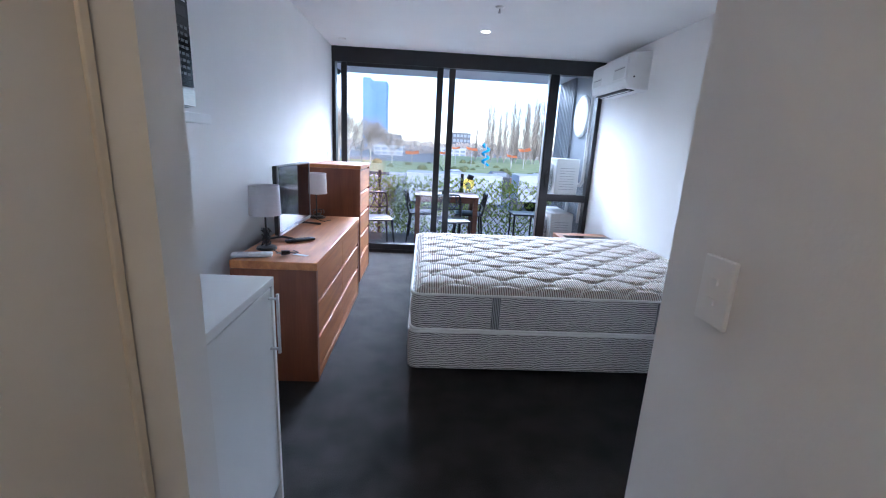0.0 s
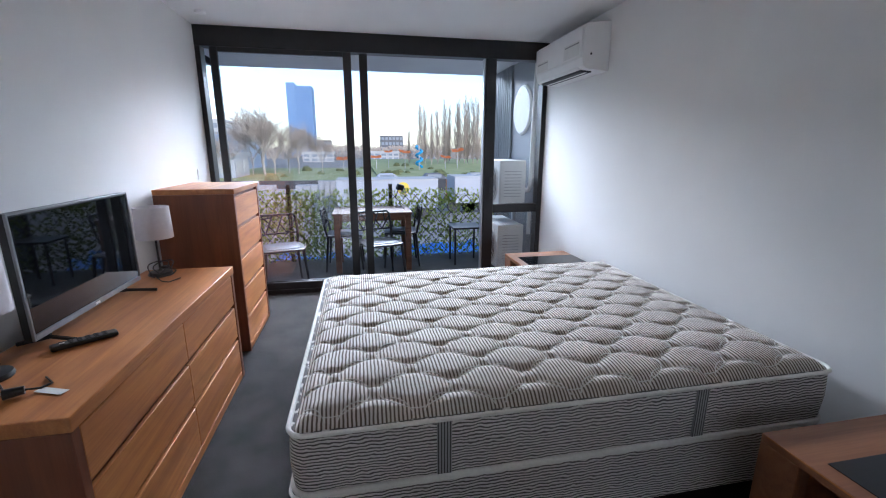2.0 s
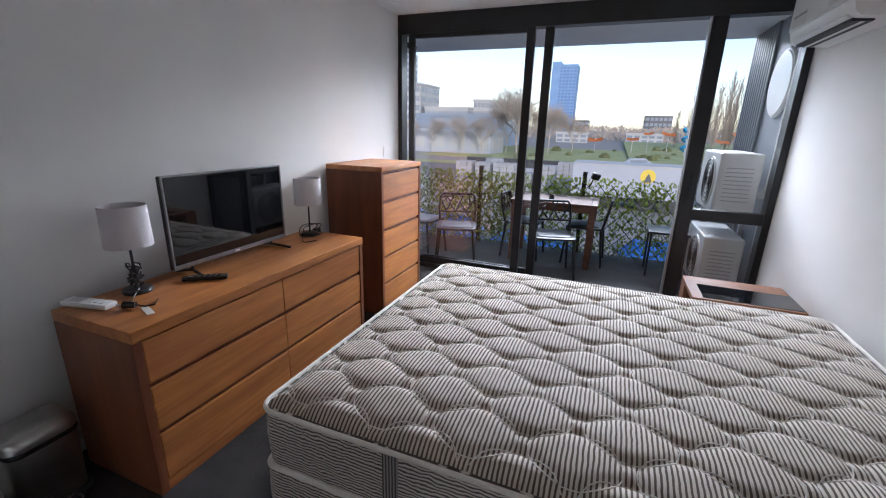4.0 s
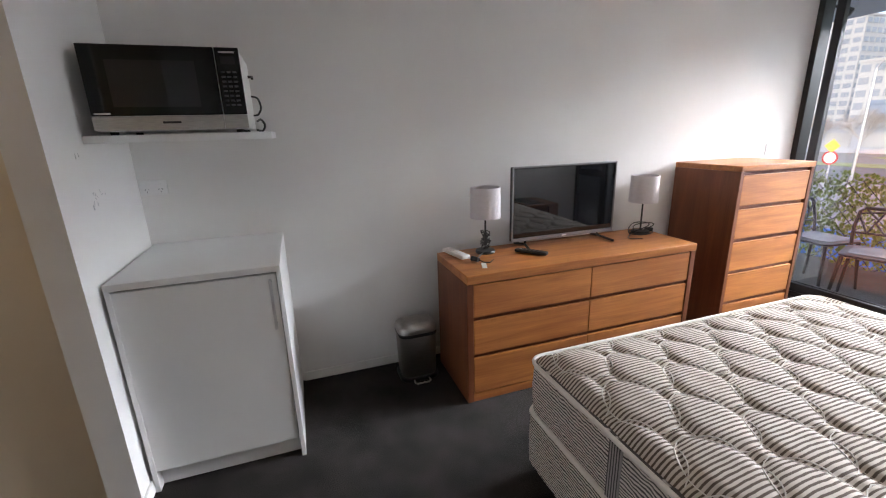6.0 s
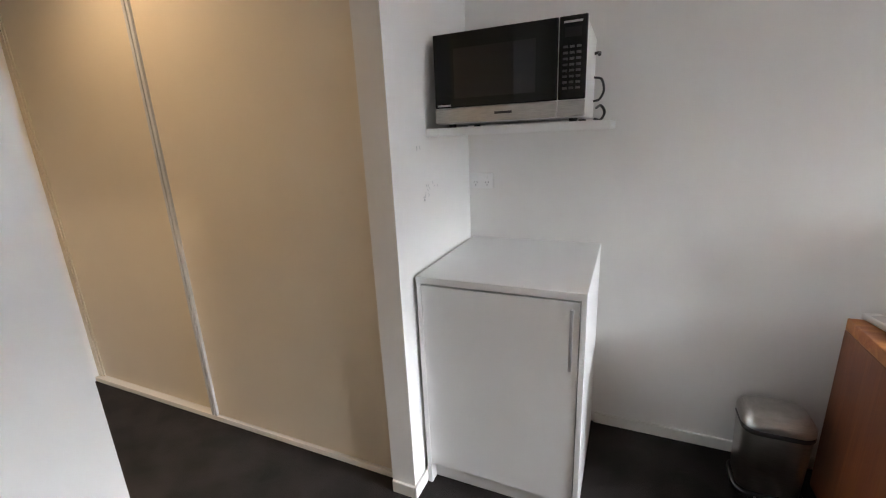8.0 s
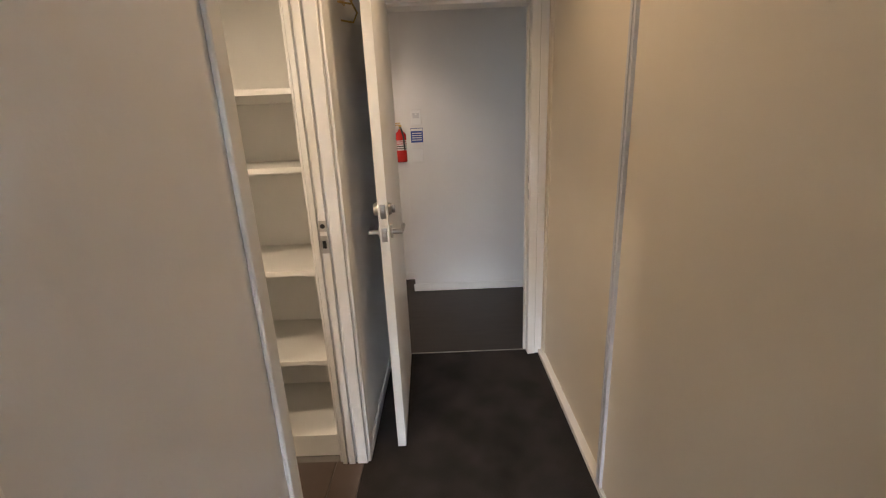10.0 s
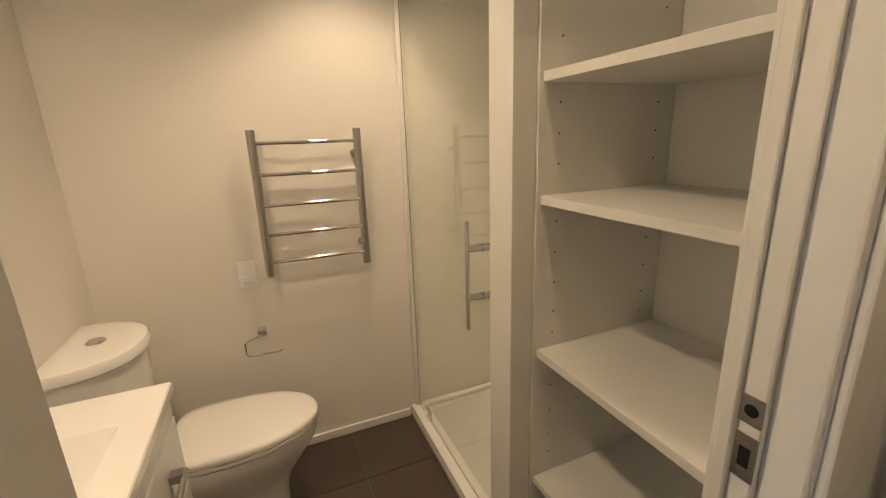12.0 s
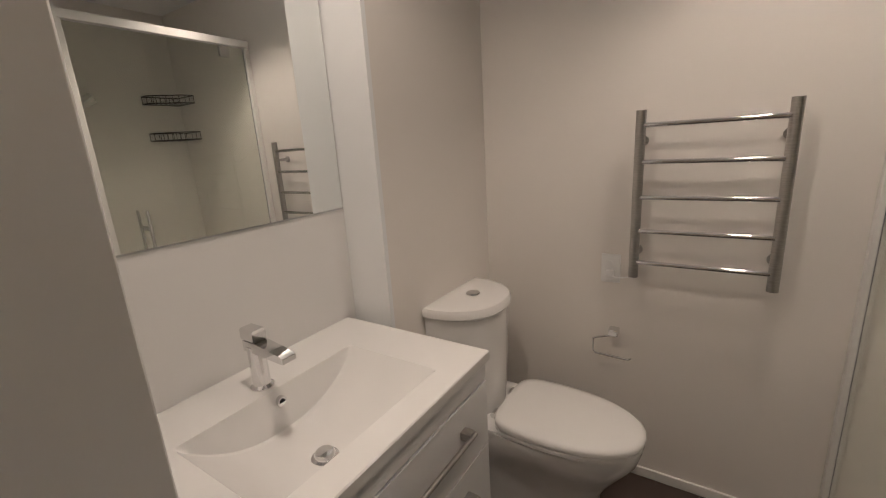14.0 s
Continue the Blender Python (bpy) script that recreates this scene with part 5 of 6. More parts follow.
def trellis():
    t = thing("trellis_screen", "dark diamond trellis along the balcony edge", "trellis", (0, 7.07, 0))
    x0, x1, z0, z1, p = -5.9, 2.2, -.09, .80, .145
    n = 0
    for s in (1, -1):
        c = x0 - 1.0 if s > 0 else x0
        while c < x1 + 1.0:
            a, b = (c, z0), (c + s * (z1 - z0) * .92, z1)
            lo, hi = min(a[0], b[0]), max(a[0], b[0])
            if hi > x0 and lo < x1:
                part("slat", tube(B(), [(a[0], 7.06 + .008 * s, a[1]), (b[0], 7.06 + .008 * s, b[1])], .0042, 4), LATTICE, t)
            c += p
    for x in (-4.2, -2.5, -.69, .65, 2.0):
        part("post", box(B(), (x - .025, 7.08, -.09), (x + .025, 7.13, .94), .004), LATTICE, t)
    return t


trellis()
rng = random.Random(7)
verts, faces = [], []
for k in range(24000):
    x = rng.uniform(-5.6, 2.15)
    z = rng.betavariate(1.15, 1.25) * .96 - .08
    dens = .5 + .5 * noise.noise((x * 1.9, z * 2.6, 5.0)) + (.35 if x < -.2 else 0) + (.25 if z > .62 else 0)
    if rng.random() > dens:
        continue
    s = rng.uniform(.010, .026)
    y = 7.06 + rng.uniform(-.05, .05)
    m = Matrix.Translation((x, y, z)) @ Euler((rng.uniform(.6, 2.2), rng.uniform(-.7, .7), rng.uniform(0, 6.28))).to_matrix().to_4x4()
    i = len(verts)
    for p in ((0, -s, 0), (s * .75, -s * .2, .18 * s), (s * .45, s * .55, .1 * s), (0, s, -.1 * s), (-s * .45, s * .55, .1 * s), (-s * .75, -s * .2, .18 * s)):
        verts.append(m @ Vector(p))
    faces += [(i, i + 1, i + 2, i + 3), (i, i + 3, i + 4, i + 5)]
me = bpy.data.meshes.new("ivy")
me.from_pydata(verts, [], faces)
me.materials.append(LEAF)
tagged(new("ivy", me), "green climbing ivy leaves over the trellis", "ivy", kind="stuff")


def chair(label):
    t = thing("patio_chair", label, "chair", (0, 0, 0), "chairs on the balcony")
    part("seat", slab(B(), -.22, -.21, .22, .22, .07, [(.425, .02), (.435, .0), (.45, .0), (.456, .02), (.452, .06)]), CHAIRM, t)
    part("seat_pad", slab(B(), -.17, -.17, .17, .16, .06, [(.456, .01), (.462, 0), (.466, .015)]), CUSHION, t, "pale seat face")
    for x, y in ((-.19, -.18), (.19, -.18), (-.19, .19), (.19, .19)):
        part("leg", cyl(B(), (x * 1.18, y * 1.22, 0), (x, y, .43), .012, .017, 10), CHAIRM, t)
    bm = B()
    fr = [(-.20, .20, .44), (-.215, .235, .60), (-.20, .262, .735), (-.175, .270, .765), (.175, .270, .765), (.20, .262, .735), (.215, .235, .60), (.20, .20, .44)]
    tube(bm, fr, .014, 8)
    tube(bm, [(-.212, .228, .56), (.212, .228, .56)], .010, 6)
    part("back_frame", bm, CHAIRM, t)
    zy = lambda z: .228 + (z - .56) * .21
    for a, b in (((-.13, .56), (-.20, .70)), ((-.13, .56), (-.04, .765)), ((-.02, .56), (-.10, .66)), ((-.02, .56), (.07, .765)), ((.10, .56), (.02, .68)), ((.10, .56), (.19, .70)), ((-.085, .68), (-.17, .765)), ((.145, .64), (.13, .765)), ((.04, .73), (-.01, .765)), ((-.06, .74), (-.195, .72))):
        part("back_branch", tube(B(), [(a[0], zy(a[1]), a[1]), (b[0], zy(b[1]), b[1])], .008, 6), CHAIRM, t)
    return t


c1 = chair("charcoal plastic patio chair with a branch-pattern back")
c1.matrix_world = pose(-.62, 5.98, -.09, 0, 0, 18)
for x, y, a in ((.45, 6.05, 16), (.74, 6.74, 268), (.03, 6.68, 88)):
    copy_thing(c1, pose(x, y, -.09, 0, 0, a))
copy_thing(c1, pose(-1.13, 6.16, -.09, 0, 0, 84))


def patio_table():
    t = thing("patio_table", "reddish hardwood patio table with slatted top", "table", (.38, 6.67, -.09))
    x0, x1, y0, y1, z = -.10, .86, 6.35, 6.99, .65
    for k in range(8):
        a = y0 + k * (y1 - y0) / 8
        part("top_slat", box(B(), (x0 + .07, a + .003, z - .022), (x1 - .07, a + (y1 - y0) / 8 - .003, z), .003), TABLEM, t)
    for a, b in ((x0, x0 + .068), (x1 - .068, x1)):
        part("end_board", box(B(), (a, y0, z - .022), (b, y1, z), .003), TABLEM, t)
    part("apron", box(B(), (x0 + .06, y0 + .03, z - .10), (x1 - .06, y0 + .055, z - .022), .002), TABLEM, t)
    part("apron", box(B(), (x0 + .06, y1 - .055, z - .10), (x1 - .06, y1 - .03, z - .022), .002), TABLEM, t)
    for x in (x0 + .015, x1 - .085):
        for y in (y0 + .02, y1 - .09):
            part("leg", box(B(), (x, y, -.09), (x + .07, y + .07, z - .022), .004), TABLEM, t)


patio_table()
solo("ashtray", lathe(B(), [(.03, 0), (.032, .004), (.030, .06), (.026, .062), (.024, .02)], (.34, 6.55, .6505), 18), CHAIRM, "small dark pot on the patio table", "pot")
st = thing("side_table", "small dark metal side table near the condensers", "side table", (1.62, 6.62, -.09))
part("top", box(B(), (1.40, 6.44, .39), (1.80, 6.82, .415), .006), CHAIRM, st)
for x in (1.42, 1.76):
    for y in (6.46, 6.78):
        part("leg", box(B(), (x, y, -.09), (x + .022, y + .022, .39), .003), CHAIRM, st)
spot = thing("garden_spotlight", "small solar spotlight clipped to the trellis post", "spotlight", (.77, 7.05, .9))
part("stake", tube(B(), [(.71, 7.07, .74), (.76, 7.06, .87)], .008, 6), CHAIRM, spot)
part("lamp_head", turned(box(B(), (-.05, -.025, -.04), (.05, .025, .04), .01), pose(.78, 7.05, .895, 20, 15, 25)), CHAIRM, spot)
cam_box = thing("security_camera", "small black camera under the balcony soffit", "camera", (-1.10, 5.78, 2.2))
part("arm", tube(B(), [(-1.20, 5.75, 2.27), (-1.14, 5.78, 2.23)], .010, 6), CHAIRM, cam_box)
part("housing", turned(box(B(), (-.05, -.03, -.028), (.05, .03, .028), .008), pose(-1.10, 5.79, 2.20, 0, 28, 25)), CHAIRM, cam_box)


def condenser(z, label):
    x0, x1, y0, y1 = 1.80, 2.12, 5.86, 6.62
    t = thing("condenser", label, "air conditioner", (1.96, 6.24, z), "outdoor condensers")
    part("casing", box(B(), (x0, y0, z + .03), (x1, y1, z + .56), .018), ACWHITE, t)
    part("fan_ring", cyl(B(), (x0 + .001, 6.14, z + .295), (x0 - .012, 6.14, z + .295), .225, .22, 36), ACWHITE, t)
    for k in range(5):
        r = .04 + k * .04
        bm = B()
        tube(bm, [(x0 - .016, 6.14 + r * math.cos(a * math.tau / 24), z + .295 + r * math.sin(a * math.tau / 24)) for a in range(25)], .004, 5)
        part("grille_ring", bm, INK, t)
    for k in range(9):
        part("side_slot", box(B(), (x0 + .06, y0 - .002, z + .15 + k * .035), (x1 - .06, y0 + .004, z + .158 + k * .035)), PALE_SLOT, t)
    for y in (y0 + .08, y1 - .13):
        part("foot", box(B(), (x0 + .02, y, z - (.07 if z < 0 else 0)), (x1 - .02, y + .05, z + .03), .003), INK, t)
    return t


condenser(-.02, "white outdoor condenser standing on the balcony deck")
condenser(.72, "white outdoor condenser on a wall bracket")
solo("condenser_bracket", boxes(((1.84, 5.95, .69), (2.24, 5.98, .72)), ((1.84, 6.48, .69), (2.24, 6.51, .72)), ((2.20, 5.95, .40), (2.24, 5.98, .69)), ((2.20, 6.48, .40), (2.24, 6.51, .69))), ACWHITE, "white steel wall bracket under the condenser", "bracket")
solo("condenser_pipe", tube(B(), [(2.12, 6.0, .95), (2.18, 5.95, .93), (2.21, 5.93, 1.0), (2.21, 5.92, 1.7), (2.21, 5.90, 2.40)], .03, 10), ACWHITE, "white insulated pipe up the balcony wall", "pipe")

# ---- ground, park and town ----
GZ = -2.6
YARD = mat("yard_gravel", (.17, .165, .155), (.23, .225, .21), rough=.95, scale=.6, bump=.3, bscale=4)
ROAD = mat("asphalt", (.10, .10, .10), (.13, .13, .13), rough=.9, scale=.5)
GRASS = mat("lawn_grass", (.20, .24, .085), (.29, .30, .14), rough=.95, scale=.35, bump=.5, bscale=6)
DARKWALL = mat("dark_boundary_wall", (.035, .036, .042), (.05, .05, .056), rough=.8, scale=.8)
WHITEPANEL = mat("white_panel", (.34, .36, .41), (.30, .32, .37), rough=.5, scale=.4)
BLUETARP = mat("blue_tarpaulin", (.03, .16, .52), (.05, .22, .60), rough=.5, scale=1.5, bump=.5, bscale=8)
BLUEGLASS = mat("blue_tower_glass", (.12, .22, .40), (.16, .27, .46), rough=.6, scale=.2)
TOWERWIN = mat("tower_window_glass", (.085, .165, .33), (.11, .20, .38), rough=.5, scale=.3)
PALEB = mat("pale_render", (.40, .40, .40), (.35, .355, .36), rough=.8, scale=.15)
GREYB = mat("bluegrey_cladding", (.17, .22, .30), (.21, .26, .33), rough=.7, scale=.1)
DARKB = mat("dark_office_cladding", (.07, .075, .09), (.10, .105, .12), rough=.6, scale=.2)
WINB = mat("far_window_glass", (.19, .22, .26), (.24, .27, .31), rough=.2, scale=.5)
BARK = mat("bare_bark", (.31, .275, .245), (.37, .33, .295), rough=.95, scale=4)
TWIG = mat("pale_twigs", (.28, .235, .20), (.35, .30, .26), rough=.95, scale=4)
SHRUB = mat("shrub_leaf", (.12, .15, .06), (.22, .22, .10), rough=.8, scale=2)
ORANGE = mat("orange_sail", (.70, .24, .07), (.64, .21, .06), rough=.7, scale=2)
SLIDE = mat("blue_slide", (.02, .25, .50), (.02, .22, .45), rough=.3, scale=3)

structure("ground", boxes(((-1500, 7.1, GZ - .3), (1500, 3000, GZ))), YARD, "gravel yard and ground out to the horizon", "ground")
structure("road", boxes(((-60, 36, GZ + .0), (-6, 47, GZ + .03))), ROAD, "grey asphalt side road", "road")
bm = B()
loft(bm, [[(3, 48, GZ), (70, 48, GZ), (90, 150, GZ), (3, 150, GZ)], [(3, 48, GZ + .05), (70, 48, GZ + .05), (90, 150, GZ + .9), (3, 150, GZ + .9)]])
structure("lawn", bm, GRASS, "green lawn rising behind the yard wall", "lawn")
oc = thing("site_cabin", "small orange site cabin behind the trailer", "cabin", (7.9, 35, GZ))
part("walls", box(B(), (7.4, 35, GZ), (8.4, 36.2, GZ + 1.65), .02), mat("orange_panel", (.62, .25, .10), (.55, .22, .09), rough=.6), oc)
part("roof", box(B(), (7.35, 34.95, GZ + 1.65), (8.45, 36.25, GZ + 1.72), .01), PALEB, oc)
structure("verge", boxes(((-70, 47.2, GZ), (-9, 50.5, GZ + .06))), GRASS, "green verge beside the road", "lawn")
structure("yard_wall", boxes(((-13, 43, GZ), (60, 43.3, GZ + 1.15))), DARKWALL, "long dark boundary wall of the yard", "wall")
structure("garden_lawn", boxes(((-26, 58.5, GZ), (2.9, 100, GZ + .055))), GRASS, "rough yellow-green lawn round the shrubs", "lawn")


def trailer(x0, x1, y, label, mark=True, w=2.4):
    t = thing("trailer", label, "trailer", ((x0 + x1) / 2, y, GZ))
    part("box_body", box(B(), (x0, y, GZ + .65), (x1, y + w, GZ + 2.3), .03), WHITEPANEL, t)
    part("roof_rim", box(B(), (x0 - .02, y - .02, GZ + 2.30), (x1 + .02, y + w + .02, GZ + 2.36), .02), PALEB, t)
    if mark:
        xm = x0 + (x1 - x0) * .645
        disc_ = part("round_mark", cyl(B(), (xm, y, GZ + 1.83), (xm, y - .01, GZ + 1.83), .36, seg=28), mat("yellow_mark", (.62, .46, .06), rough=.6), t, "round yellow mark")
        part("dark_shape", loft(B(), [[(xm - .16, y - .014, GZ + 1.52), (xm + .20, y - .014, GZ + 1.54), (xm + .12, y - .014, GZ + 1.80), (xm + .02, y - .014, GZ + 1.98), (xm - .08, y - .014, GZ + 1.82)],
                                      [(xm - .16, y - .011, GZ + 1.52), (xm + .20, y - .011, GZ + 1.54), (xm + .12, y - .011, GZ + 1.80), (xm + .02, y - .011, GZ + 1.98), (xm - .08, y - .011, GZ + 1.82)]]), DARKB, disc_)
    for x in (x0 + 1, x0 + 2, x1 - 2, x1 - 1):
        part("wheel", cyl(B(), (x, y + .1, GZ + .42), (x, y + .4, GZ + .42), .42, seg=20), DARKWALL, t)
    part("chassis", box(B(), (x0 + .2, y + .3, GZ + .42), (x1 - .2, y + w - .3, GZ + .65)), DARKWALL, t)


trailer(-1.05, 4.75, 25.5, "long white box trailer with a round yellow mark")
trailer(6.2, 8.2, 27.5, "short white box trailer in the yard", False)


BLOCKS = mat("grey_concrete_block", (.34, .34, .35), (.28, .28, .29), rough=.9, scale=1.5)


def pallet_stack(x, y, w, h, k):
    t = thing("block_pallet", "shrink-wrapped pale concrete blocks on a pallet", "pallet", (x, y, GZ), "pallets in the yard")
    part("pallet", boxes(((x, y, GZ), (x + w, y + 1.1, GZ + .14))), BARK, t)
    z = GZ + .14
    for r in range(max(2, int(h / .28))):
        for c in range(3):
            a = x + c * w / 3
            part("block", box(B(), (a + .01, y + .02, z), (a + w / 3 - .01, y + 1.08, z + .27), .015, 1), BLOCKS, t)
        z += .28


r2 = random.Random(3)
for k in range(15):
    pallet_stack(-9.0 + k * 1.35 % 8.5 + r2.uniform(-.2, .2), 29 + (k // 6) * 3.2 + r2.uniform(-.4, .4), r2.uniform(1.0, 1.4), r2.choice((.9, 1.2, 1.5, 1.7)), k)
for x, y, w, d, h in ((-7.5, 15, 4, 3, .9), (-12, 17, 3.5, 3, 1.3), (-3, 14.5, 3, 2.4, .5), (1.5, 15.5, 3.5, 2, .6), (5, 16, 2.5, 2, .7)):
    bm = B()
    n = 8
    g = [[bm.verts.new((x + w * i / n, y + d * j / n, GZ + (h * (.6 + .5 * noise.noise((x + i * .6, y + j * .7, 1))) if 0 < i < n and 0 < j < n else .02))) for i in range(n + 1)] for j in range(n + 1)]
    for j in range(n):
        for i in range(n):
            bm.faces.new((g[j][i], g[j][i + 1], g[j + 1][i + 1], g[j + 1][i]))
    bmesh.ops.solidify(bm, geom=bm.faces[:], thickness=.02)
    solo("tarpaulin", bm, BLUETARP, "crumpled blue tarpaulin over yard materials", "tarpaulin", "tarpaulins in the yard")


def building(name, label, x0, x1, y0, y1, h, wall, floors, cols, win=None, roof_h=.6):
    win = win or WINB
    t = thing(name, label, "building", ((x0 + x1) / 2, y0, GZ))
    part("wall", boxes(((x0, y0, GZ), (x1, y1, h))), wall, t)
    part("roof", boxes(((x0 - .2, y0 - .2, h), (x1 + .2, y1 + .2, h + roof_h))), wall, t)
    fh, cw = (h - GZ) / floors, (x1 - x0) / cols
    for f in range(floors):
        for c in range(cols):
            a, z = x0 + c * cw, GZ + f * fh
            part("window", boxes(((a + cw * .14, y0 - .12, z + fh * .25), (a + cw * .86, y0 - .02, z + fh * .8))), win, t)
    # the side that faces the eye
    side = x1 if x1 < 0 else x0
    s = .02 if x1 < 0 else -.12
    cols2 = max(1, int(cols * (y1 - y0) / (x1 - x0)))
    cw2 = (y1 - y0) / cols2
    for f in range(floors):
        for c in range(cols2):
            a, z = y0 + c * cw2, GZ + f * fh
            part("window", boxes(((side + s, a + cw2 * .14, z + fh * .25), (side + s + .1, a + cw2 * .86, z + fh * .8))), win, t)
    return t


building("tower_block", "tall blue glass tower", -43.5, -28, 300, 318, 40.5, BLUEGLASS, 22, 7, TOWERWIN, 1.2)
tower = [o for o in bpy.data.objects if o.name == "tower_block"][0]
part("lift_core", boxes(((-43.6, 299, GZ), (-38.2, 312, 43.4))), BLUEGLASS, tower, "taller blue end slab")
building("office_block", "dark flat-roofed office block", 16, 31, 300, 320, 10.6, DARKB, 4, 6, roof_h=.4)
building("office_block", "small grey office block", -26.3, -17, 290, 305, 6.9, DARKB, 3, 4)
building("apartment_building", "white apartment tower with rows of windows", -96, -78, 150, 168, 28, PALEB, 13, 7)
building("apartment_building", "white stepped apartment building", -64, -56.5, 125, 140, 13.5, PALEB, 6, 3)
building("office_building", "pale office building with a glazed upper floor", -55, -41, 125, 145, 6.6, PALEB, 3, 7)
building("office_building", "white office building with banded windows", -41, -36, 130, 150, 9.0, PALEB, 5, 4)
building("warehouse", "blue-grey flat-roofed warehouse behind street trees", -43, -22.5, 90, 115, 3.6, GREYB, 1, 4, GREYB)
building("pale_shed", "long white low building beside the road", -46, -17, 66, 74, .4, WHITEPANEL, 1, 8, PALEB)
building("far_house", "low pale house beyond the park", -18, -8, 150, 160, .2, PALEB, 2, 4)
building("far_house", "low pale house beyond the park", 4, 16, 170, 182, .3, PALEB, 2, 5)


def bare_tree(name, label, seed, height, spread, levels=5, upright=0.0, twigs=3):
    """A leafless tree: tapered limbs that fork, the finest twigs thin."""
    r = random.Random(seed)
    t = thing(name, label, "tree", (0, 0, 0), "bare trees in the park")
    bm, bt = B(), B()

    def grow(p, way, length, rad, lv):
        q = p + way * length
        tgt = bm if lv < 3 else bt
        tube(tgt, [p, (p + q) / 2 + Vector((r.uniform(-1, 1), r.uniform(-1, 1), 0)) * length * .05, q], max(rad, .010), 5 if lv < 2 else 3)
        if lv >= levels:
            return
        for k in range(twigs if lv else twigs + 2):
            d = Vector((r.uniform(-1, 1), r.uniform(-1, 1), r.uniform(-.15, .6)))
            nw = (way * (.75 + upright) + d * spread + Vector((0, 0, upright))).normalized()
            f = r.uniform(.45, 1.0) if lv else r.uniform(.35, 1.0)
            grow(p + (q - p) * f, nw, length * r.uniform(.55, .82), rad * .58, lv + 1)
    grow(Vector((0, 0, 0)), Vector((0, 0, 1)), height * .36, height * .010, 0)
    part("trunk", bm, BARK, t)
    part("crown", bt, TWIG, t, "fine bare twigs")
    return t


t1 = bare_tree("bare_tree", "leafless spreading street tree", 4, 12.0, .72, twigs=4)
t1.matrix_world = pose(-13.8, 70, GZ)
t1.scale = (1.12, 1.12, 1.12)
for x, y, s, a in ((-24, 92, .8, 40), (-16.5, 74, .85, 100), (-9.6, 75, .8, 170), (-11.5, 78, .9, 250), (-21, 64, .62, 10), (-25.5, 63, .58, 200), (-29.5, 63, .55, 300), (-18, 64, .6, 130), (-6.5, 84, .7, 60), (-34, 64, .5, 20), (-12.6, 71, .9, 75), (-15.2, 76, 1.0, 310)):
    m = pose(x, y, GZ, 0, 0, a)
    c = copy_thing(t1, m)
    c.scale = (s, s, s)


def poplar(seed, height):
    """A narrow upright tree: one leader, many steep side shoots."""
    r = random.Random(seed)
    t = thing("poplar", "tall bare upright poplar", "tree", (0, 0, 0), "bare trees in the park")
    bm, bt = B(), B()
    tube(bm, [(0, 0, 0), (.05, 0, height * .3), (-.05, .05, height * .65), (0, 0, height)], height * .006, 6)
    for k in range(110):
        f = .05 + .85 * (k / 110) ** 1.3
        a, lean = r.uniform(0, math.tau), r.uniform(.12, .42)
        ln = height * r.uniform(.14, .34) * (1.1 - .6 * f)
        p = Vector((0, 0, height * f))
        q = p + Vector((math.cos(a) * lean, math.sin(a) * lean, 1)) * ln
        tube(bt, [p, (p + q) / 2 + Vector((math.cos(a), math.sin(a), 0)) * ln * .06, q], .022, 3)
        for j in range(7):
            s = p + (q - p) * r.uniform(.2, 1)
            e = s + Vector((r.uniform(-.4, .4), r.uniform(-.4, .4), 1)) * ln * r.uniform(.2, .42)
            tube(bt, [s, e], .014, 3)
    part("trunk", bm, BARK, t)
    part("crown", bt, TWIG, t, "steep bare shoots")
    return t


tp2 = poplar(9, 14.5)
tp2.matrix_world = pose(15.5, 108, GZ)
for x, y, s, a in ((17, 110, .95, 50), (18.6, 109, .85, 15), (20, 108, .92, 120), (21.8, 108, 1.04, 200), (23.4, 110, .98, 230), (25, 108, 1.05, 300), (26.1, 110, 1.0, 170), (28.3, 110, 1.08, 330), (27.3, 109, 1.13, 20), (29.3, 108, 1.08, 80), (31, 110, 1.1, 150), (13.5, 115, .6, 250), (34, 108, 1.15, 10), (37, 110, 1.1, 90), (24, 116, .7, 30)):
    c = copy_thing(tp2, pose(x, y, GZ, 0, 0, a))
    c.scale = (s, s, s)


def shrub(seed, r0):
    r = random.Random(seed)
    t = thing("shrub", "dense dark green garden shrub", "shrub", (0, 0, 0), "shrubs in the park")
    vs, fs = [], []
    for k in range(1500):
        d = Vector((r.gauss(0, 1), r.gauss(0, 1), abs(r.gauss(0, 1)))).normalized() * r0 * r.uniform(.55, 1.08)
        d.z *= .9
        u = Vector((r.gauss(0, 1), r.gauss(0, 1), r.gauss(0, 1))).normalized() * r0 * .075
        w = u.cross(d).normalized() * r0 * .06
        i = len(vs)
        vs += [d - u, d + w, d + u, d - w]
        fs.append((i, i + 1, i + 2, i + 3))
    me_ = bpy.data.meshes.new("foliage")
    me_.from_pydata(vs, [], fs)
    me_.materials.append(SHRUB)
    f = new("foliage", me_)
    f.parent = t
    return t


s1 = shrub(5, 1.0)
s1.matrix_world = pose(12.5, 66, GZ + .2)
r3 = random.Random(12)
for k in range(30):
    x, y = r3.uniform(-11, 34), r3.uniform(56, 98)
    c = copy_thing(s1, pose(x, y, GZ + (y - 48) * .008 if x > 3 else GZ, 0, 0, r3.uniform(0, 360)))
    s = r3.uniform(.4, .95)
    c.scale = (s, s, s * r3.uniform(.8, 1.3))
# far belt of winter woods
verts, faces = [], []
